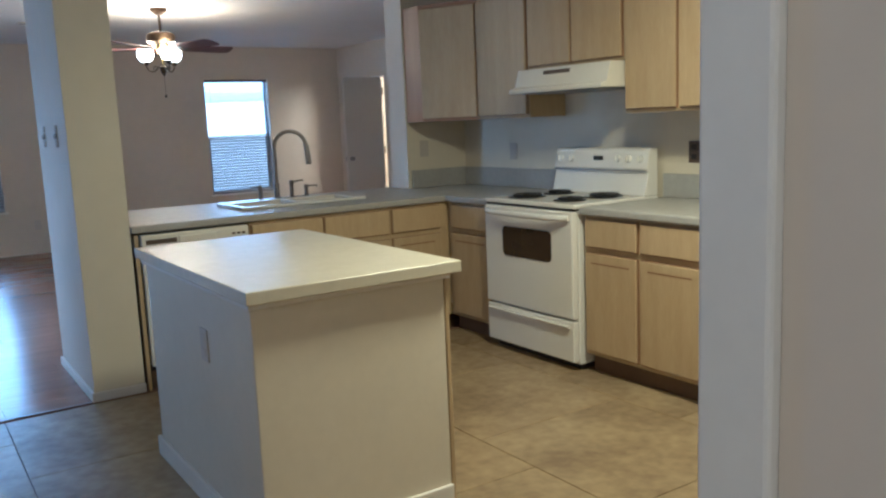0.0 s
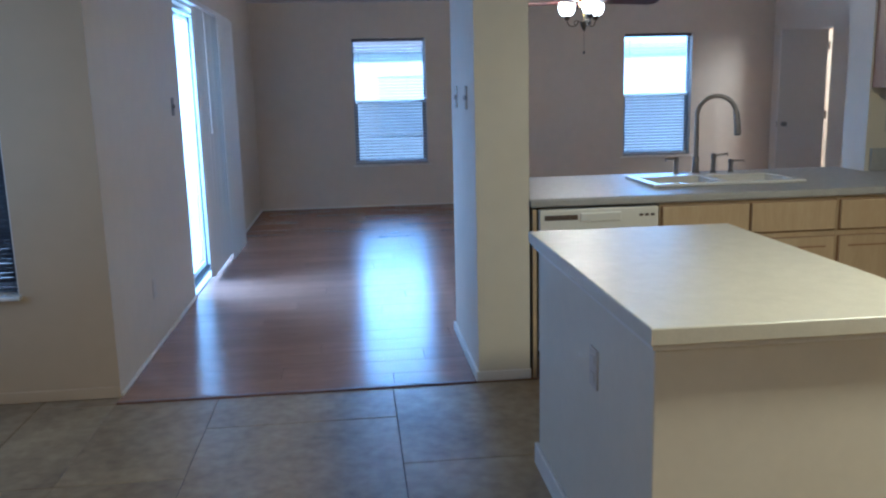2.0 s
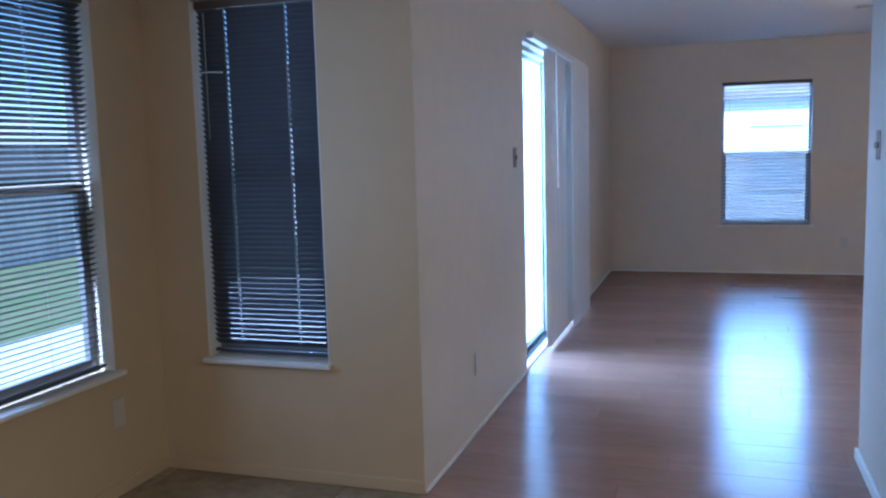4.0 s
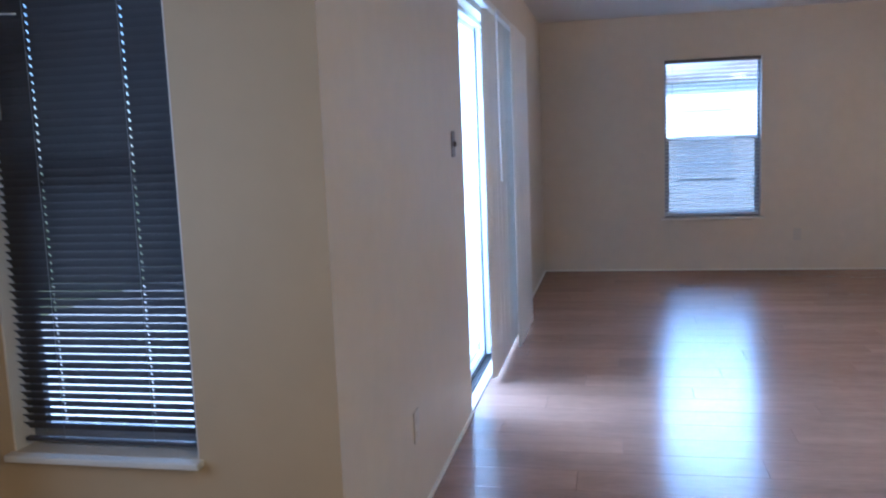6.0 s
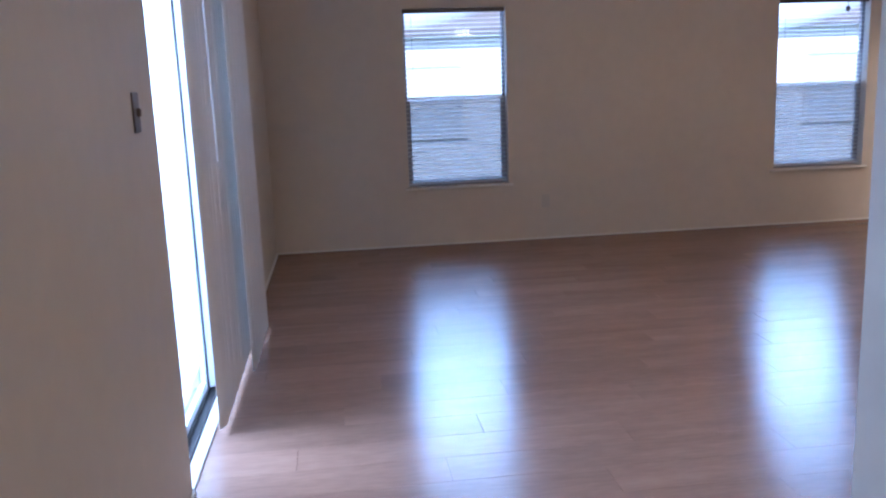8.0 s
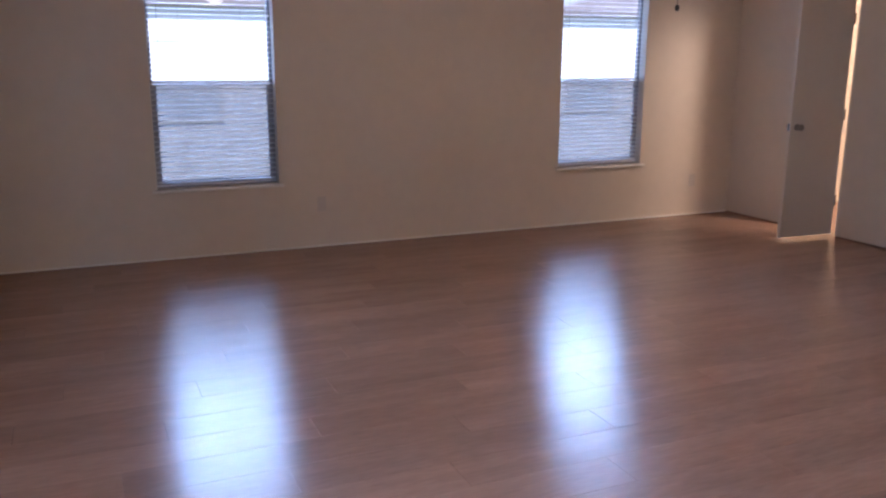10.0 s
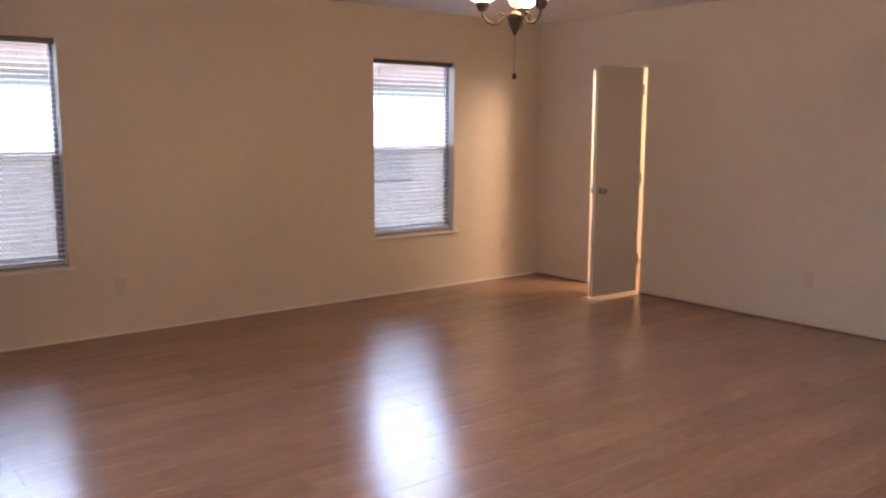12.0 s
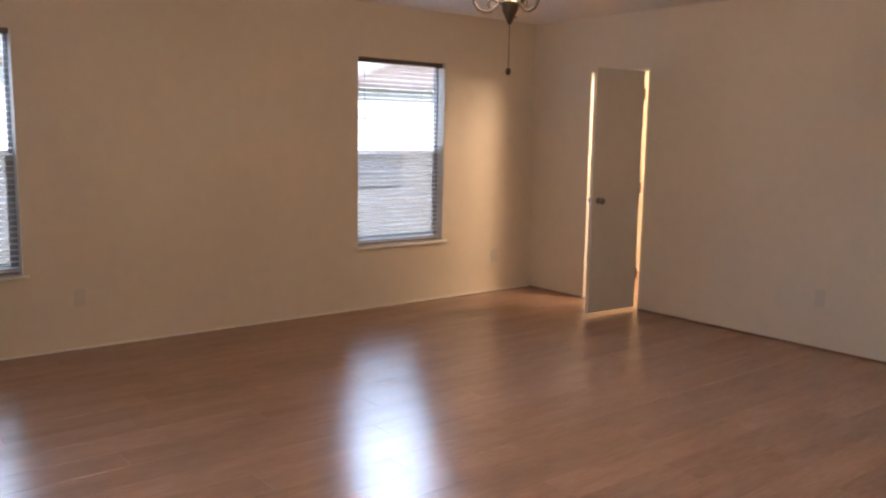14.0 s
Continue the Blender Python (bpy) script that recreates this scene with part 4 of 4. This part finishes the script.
plate("wall_outlet", at(KX, -1.545, 1.135, ROT_W), "dark brown outlet on the kitchen wall", M_BRPLATE, two)
plate("wall_outlet", at(KX, 0.0, 1.13, ROT_W), "ivory outlet over the worktop", M_PLASTIC, two)
plate("wall_outlet", at(4.195, KY, 1.165), "ivory outlet on the end wall", M_PLASTIC, two)
plate("wall_outlet", at(IX[0], -1.73, 0.625, ROT_E @ Matrix.Rotation(math.pi, 4, "Z")), "ivory outlet on the island side", M_PLASTIC, two)
plate("wall_outlet", at(NX, -0.30, 0.345, ROT_E), "ivory wall outlet in the nook", M_PLASTIC, two)


def ceiling_vent(x, y, lx, ly):
    v = thing("ceiling_vent", (x, y, H), "grey metal ceiling vent with slats", "vent")
    part("frame", slab(H - 0.010, H - 0.0005, [(x - lx / 2, y - ly / 2, x + lx / 2, y + ly / 2)], [(x - lx / 2 + 0.02, y - ly / 2 + 0.02, x + lx / 2 - 0.02, y + ly / 2 - 0.02)], 0.002), M_PLASTIC, v)
    part("backing", block(x - lx / 2 + 0.02, y - ly / 2 + 0.02, H - 0.003, x + lx / 2 - 0.02, y + ly / 2 - 0.02, H - 0.001), M_BLACK, v)
    for k in range(4):
        if lx > ly:
            yy = y - ly / 2 + 0.03 + k * (ly - 0.06) / 3
            part("slat", block(x - lx / 2 + 0.02, yy - 0.006, H - 0.012, x + lx / 2 - 0.02, yy + 0.002, H - 0.004), M_ALU, v)
        else:
            xx = x - lx / 2 + 0.03 + k * (lx - 0.06) / 3
            part("slat", block(xx - 0.006, y - ly / 2 + 0.02, H - 0.012, xx + 0.002, y + ly / 2 - 0.02, H - 0.004), M_ALU, v)


ceiling_vent(5.98, 3.82, 0.12, 0.30)
ceiling_vent(2.33, 4.42, 0.36, 0.15)

# ceiling lamps: an unseen one added in the hall, then the kitchen's
hl = thing("ceiling_light", (0.3, -5.0, H), "unseen flush ceiling light added in the hall as fill, lit", "ceiling light", "ceiling lights")
part("base", lathe([(0.0, 0.0), (0.16, 0.0), (0.16, -0.02), (0.0, -0.022)], (0.3, -5.0, H - 0.0005)), M_BRASS, hl)
part("diffuser", lathe([(0.145, -0.022), (0.14, -0.05), (0.10, -0.075), (0.05, -0.088), (0.0, -0.092)], (0.3, -5.0, H - 0.0005)), M_SHADE, hl, "frosted glass dome, lit", smooth=True)
kl = thing("ceiling_light", (3.1, -2.6, H), "flush round ceiling light, lit warm", "ceiling light", "ceiling lights")
part("base", lathe([(0.0, 0.0), (0.16, 0.0), (0.16, -0.02), (0.0, -0.022)], (3.1, -2.6, H - 0.0005)), M_BRASS, kl)
part("diffuser", lathe([(0.145, -0.022), (0.14, -0.05), (0.10, -0.075), (0.05, -0.088), (0.0, -0.092)], (3.1, -2.6, H - 0.0005)), M_SHADE, kl, "frosted glass dome, lit", smooth=True)

# ---- outside ----
solo("ground", block(-70, -70, -0.36, 70, 70, -0.16), M_GRASS, "dry lawn round the house", "ground", "structure")
solo("patio", block(-4.2, 0.4, -0.155, XL - T - 0.005, 6.0, -0.03, 0.01), M_CONC, "pale concrete patio slab", "pavement", "structure")
nb = thing("neighbour_house", (2.5, 12, -0.16), "pale stucco house beyond the side yard", "house")
part("wall", block(-7.0, 11.5, -0.16, 13.0, 18.0, 2.22), M_STUCCO, nb)
rf = bmesh.new()
prof = [(11.34, 2.18), (14.75, 4.2), (18.6, 2.18), (18.6, 2.08), (14.75, 4.08), (11.34, 2.08)]
sides = [[rf.verts.new((u, y2, z)) for y2, z in prof] for u in (-7.6, 13.6)]
rf.faces.new(sides[0]), rf.faces.new(sides[1][::-1])
for i in range(len(prof)):
    j = (i + 1) % len(prof)
    rf.faces.new((sides[0][i], sides[0][j], sides[1][j], sides[1][i]))
bmesh.ops.recalc_face_normals(rf, faces=rf.faces)
part("roof", rf, M_SHINGLE, nb, "brown shingle roof")
for x0 in (1.6, 7.8):
    nw = part("window", slab(11.46, 11.5, [(x0, 0.6, x0 + 0.9, 1.7)], [(x0 + 0.05, 0.65, x0 + 0.85, 1.65)]), M_TRIM, nb)
    nw.data.transform(Matrix.Translation(-ORG[nb.name]) @ Matrix(((1, 0, 0, 0), (0, 0, 1, 0), (0, 1, 0, 0), (0, 0, 0, 1))) @ Matrix.Translation(ORG[nb.name]))
    part("pane", block(x0 + 0.04, 11.48, 0.64, x0 + 0.86, 11.495, 1.66), M_ALUW, nw, "pale shaded pane")
# unseen fence, added and coloured pale to brighten the view through the glass
fe = thing("fence", (-9.0, 3.0, -0.16), "board fence added along the yard, coloured pale for brightness", "fence")
for k in range(100):
    y = -6 + k * 0.16
    part("board", block(-9.02, y, -0.16, -9.0, y + 0.15, 1.62 + random.uniform(-0.01, 0.01)), M_FENCE, fe)

# ---- floors ----
def pieces(parent, name, rects, material, thick, bevel, sag=0.0):
    """Separate floor pieces; those of one size share a mesh."""
    shared = {}
    for x0, y0, x1, y1 in rects:
        key = (round(x1 - x0, 3), round(y1 - y0, 3))
        if key not in shared:
            bm = block(0, 0, -thick, key[0], key[1], 0)
            top = [e for e in bm.edges if e.verts[0].co.z > -1e-6 and e.verts[1].co.z > -1e-6]
            bmesh.ops.bevel(bm, geom=top, offset=bevel, segments=1, affect="EDGES")
            uv = bm.loops.layers.uv.new("UVMap")
            for f in bm.faces:
                for loop in f.loops:
                    loop[uv].uv = loop.vert.co.x, loop.vert.co.y
            shared[key] = finish(bm, name, material)
        p = new(name, shared[key])
        p.parent = parent
        p.matrix_basis = Matrix.Translation(Vector((x0, y0, random.uniform(-0.00015, 0.0))) - ORG[parent.name]) @ Matrix.Rotation(random.uniform(-sag, sag), 4, "X")


bed = solo("floor_laminate", slab(-0.12, -0.007, [(XL - T, -0.085, XR + T, YF + T), (XR + T, 3.9, 9.34, 6.44)]), M_GAP, "glossy reddish wood laminate floor", "floor", "structure")
PW, PL = 0.196, 1.30
rects, y, row = [], -0.083, 0
while y < YF + 0.02:
    x = XL + 0.001 - ((row * 0.43) % 1.0) * PL
    while x < XR + T:
        a, b = max(x, XL - 0.0), min(x + PL, XR + T)
        if b - a > 0.03:
            rects.append((a + 0.0003, y + 0.0003, b - 0.0003, y + PW - 0.0003))
        x += PL
    y, row = y + PW, row + 1
pieces(bed, "plank", rects, M_LAM, 0.0068, 0.0003, 0.0008)
solo("floor_room", block(XR + T + 0.001, 3.9, -0.006, 9.3, 6.4, 0), M_LAM, "wood laminate floor of the lit room", "floor", "structure")

bed2 = solo("floor_tile", slab(-0.12, -0.004, [(NX - T, YB - T, KX + T, -0.086), (NX - T, -0.086, XL - T - 0.001, 0.139)]), M_GROUT, "brown ceramic tile floor with dark joints", "floor", "structure")
TS = 0.82
rects = []
for i in range(-3, 6):
    x0 = 0.47 + i * TS
    a, b = max(x0, NX), min(x0 + TS, KX)
    spans = [(a, b)] if x0 >= 0 or x0 + TS <= 0 else [(a, 0.0), (0.0, b)]
    for k in range(-2, 8):
        y1 = (-0.46 if i % 2 == 0 else -0.93) + 0.83 - k * 0.83
        for a2, b2 in spans:
            c, d = max(y1 - 0.83, YB), min(y1, 0.0 if b2 <= 0 else -0.102)
            if b2 - a2 > 0.02 and d - c > 0.02:
                rects.append((a2 + (0.002 if a2 != 0 else 0), c + 0.002, b2 - (0.002 if b2 != 0 else 0), d - 0.002))
pieces(bed2, "tile", rects, M_TILE, 0.008, 0.002)
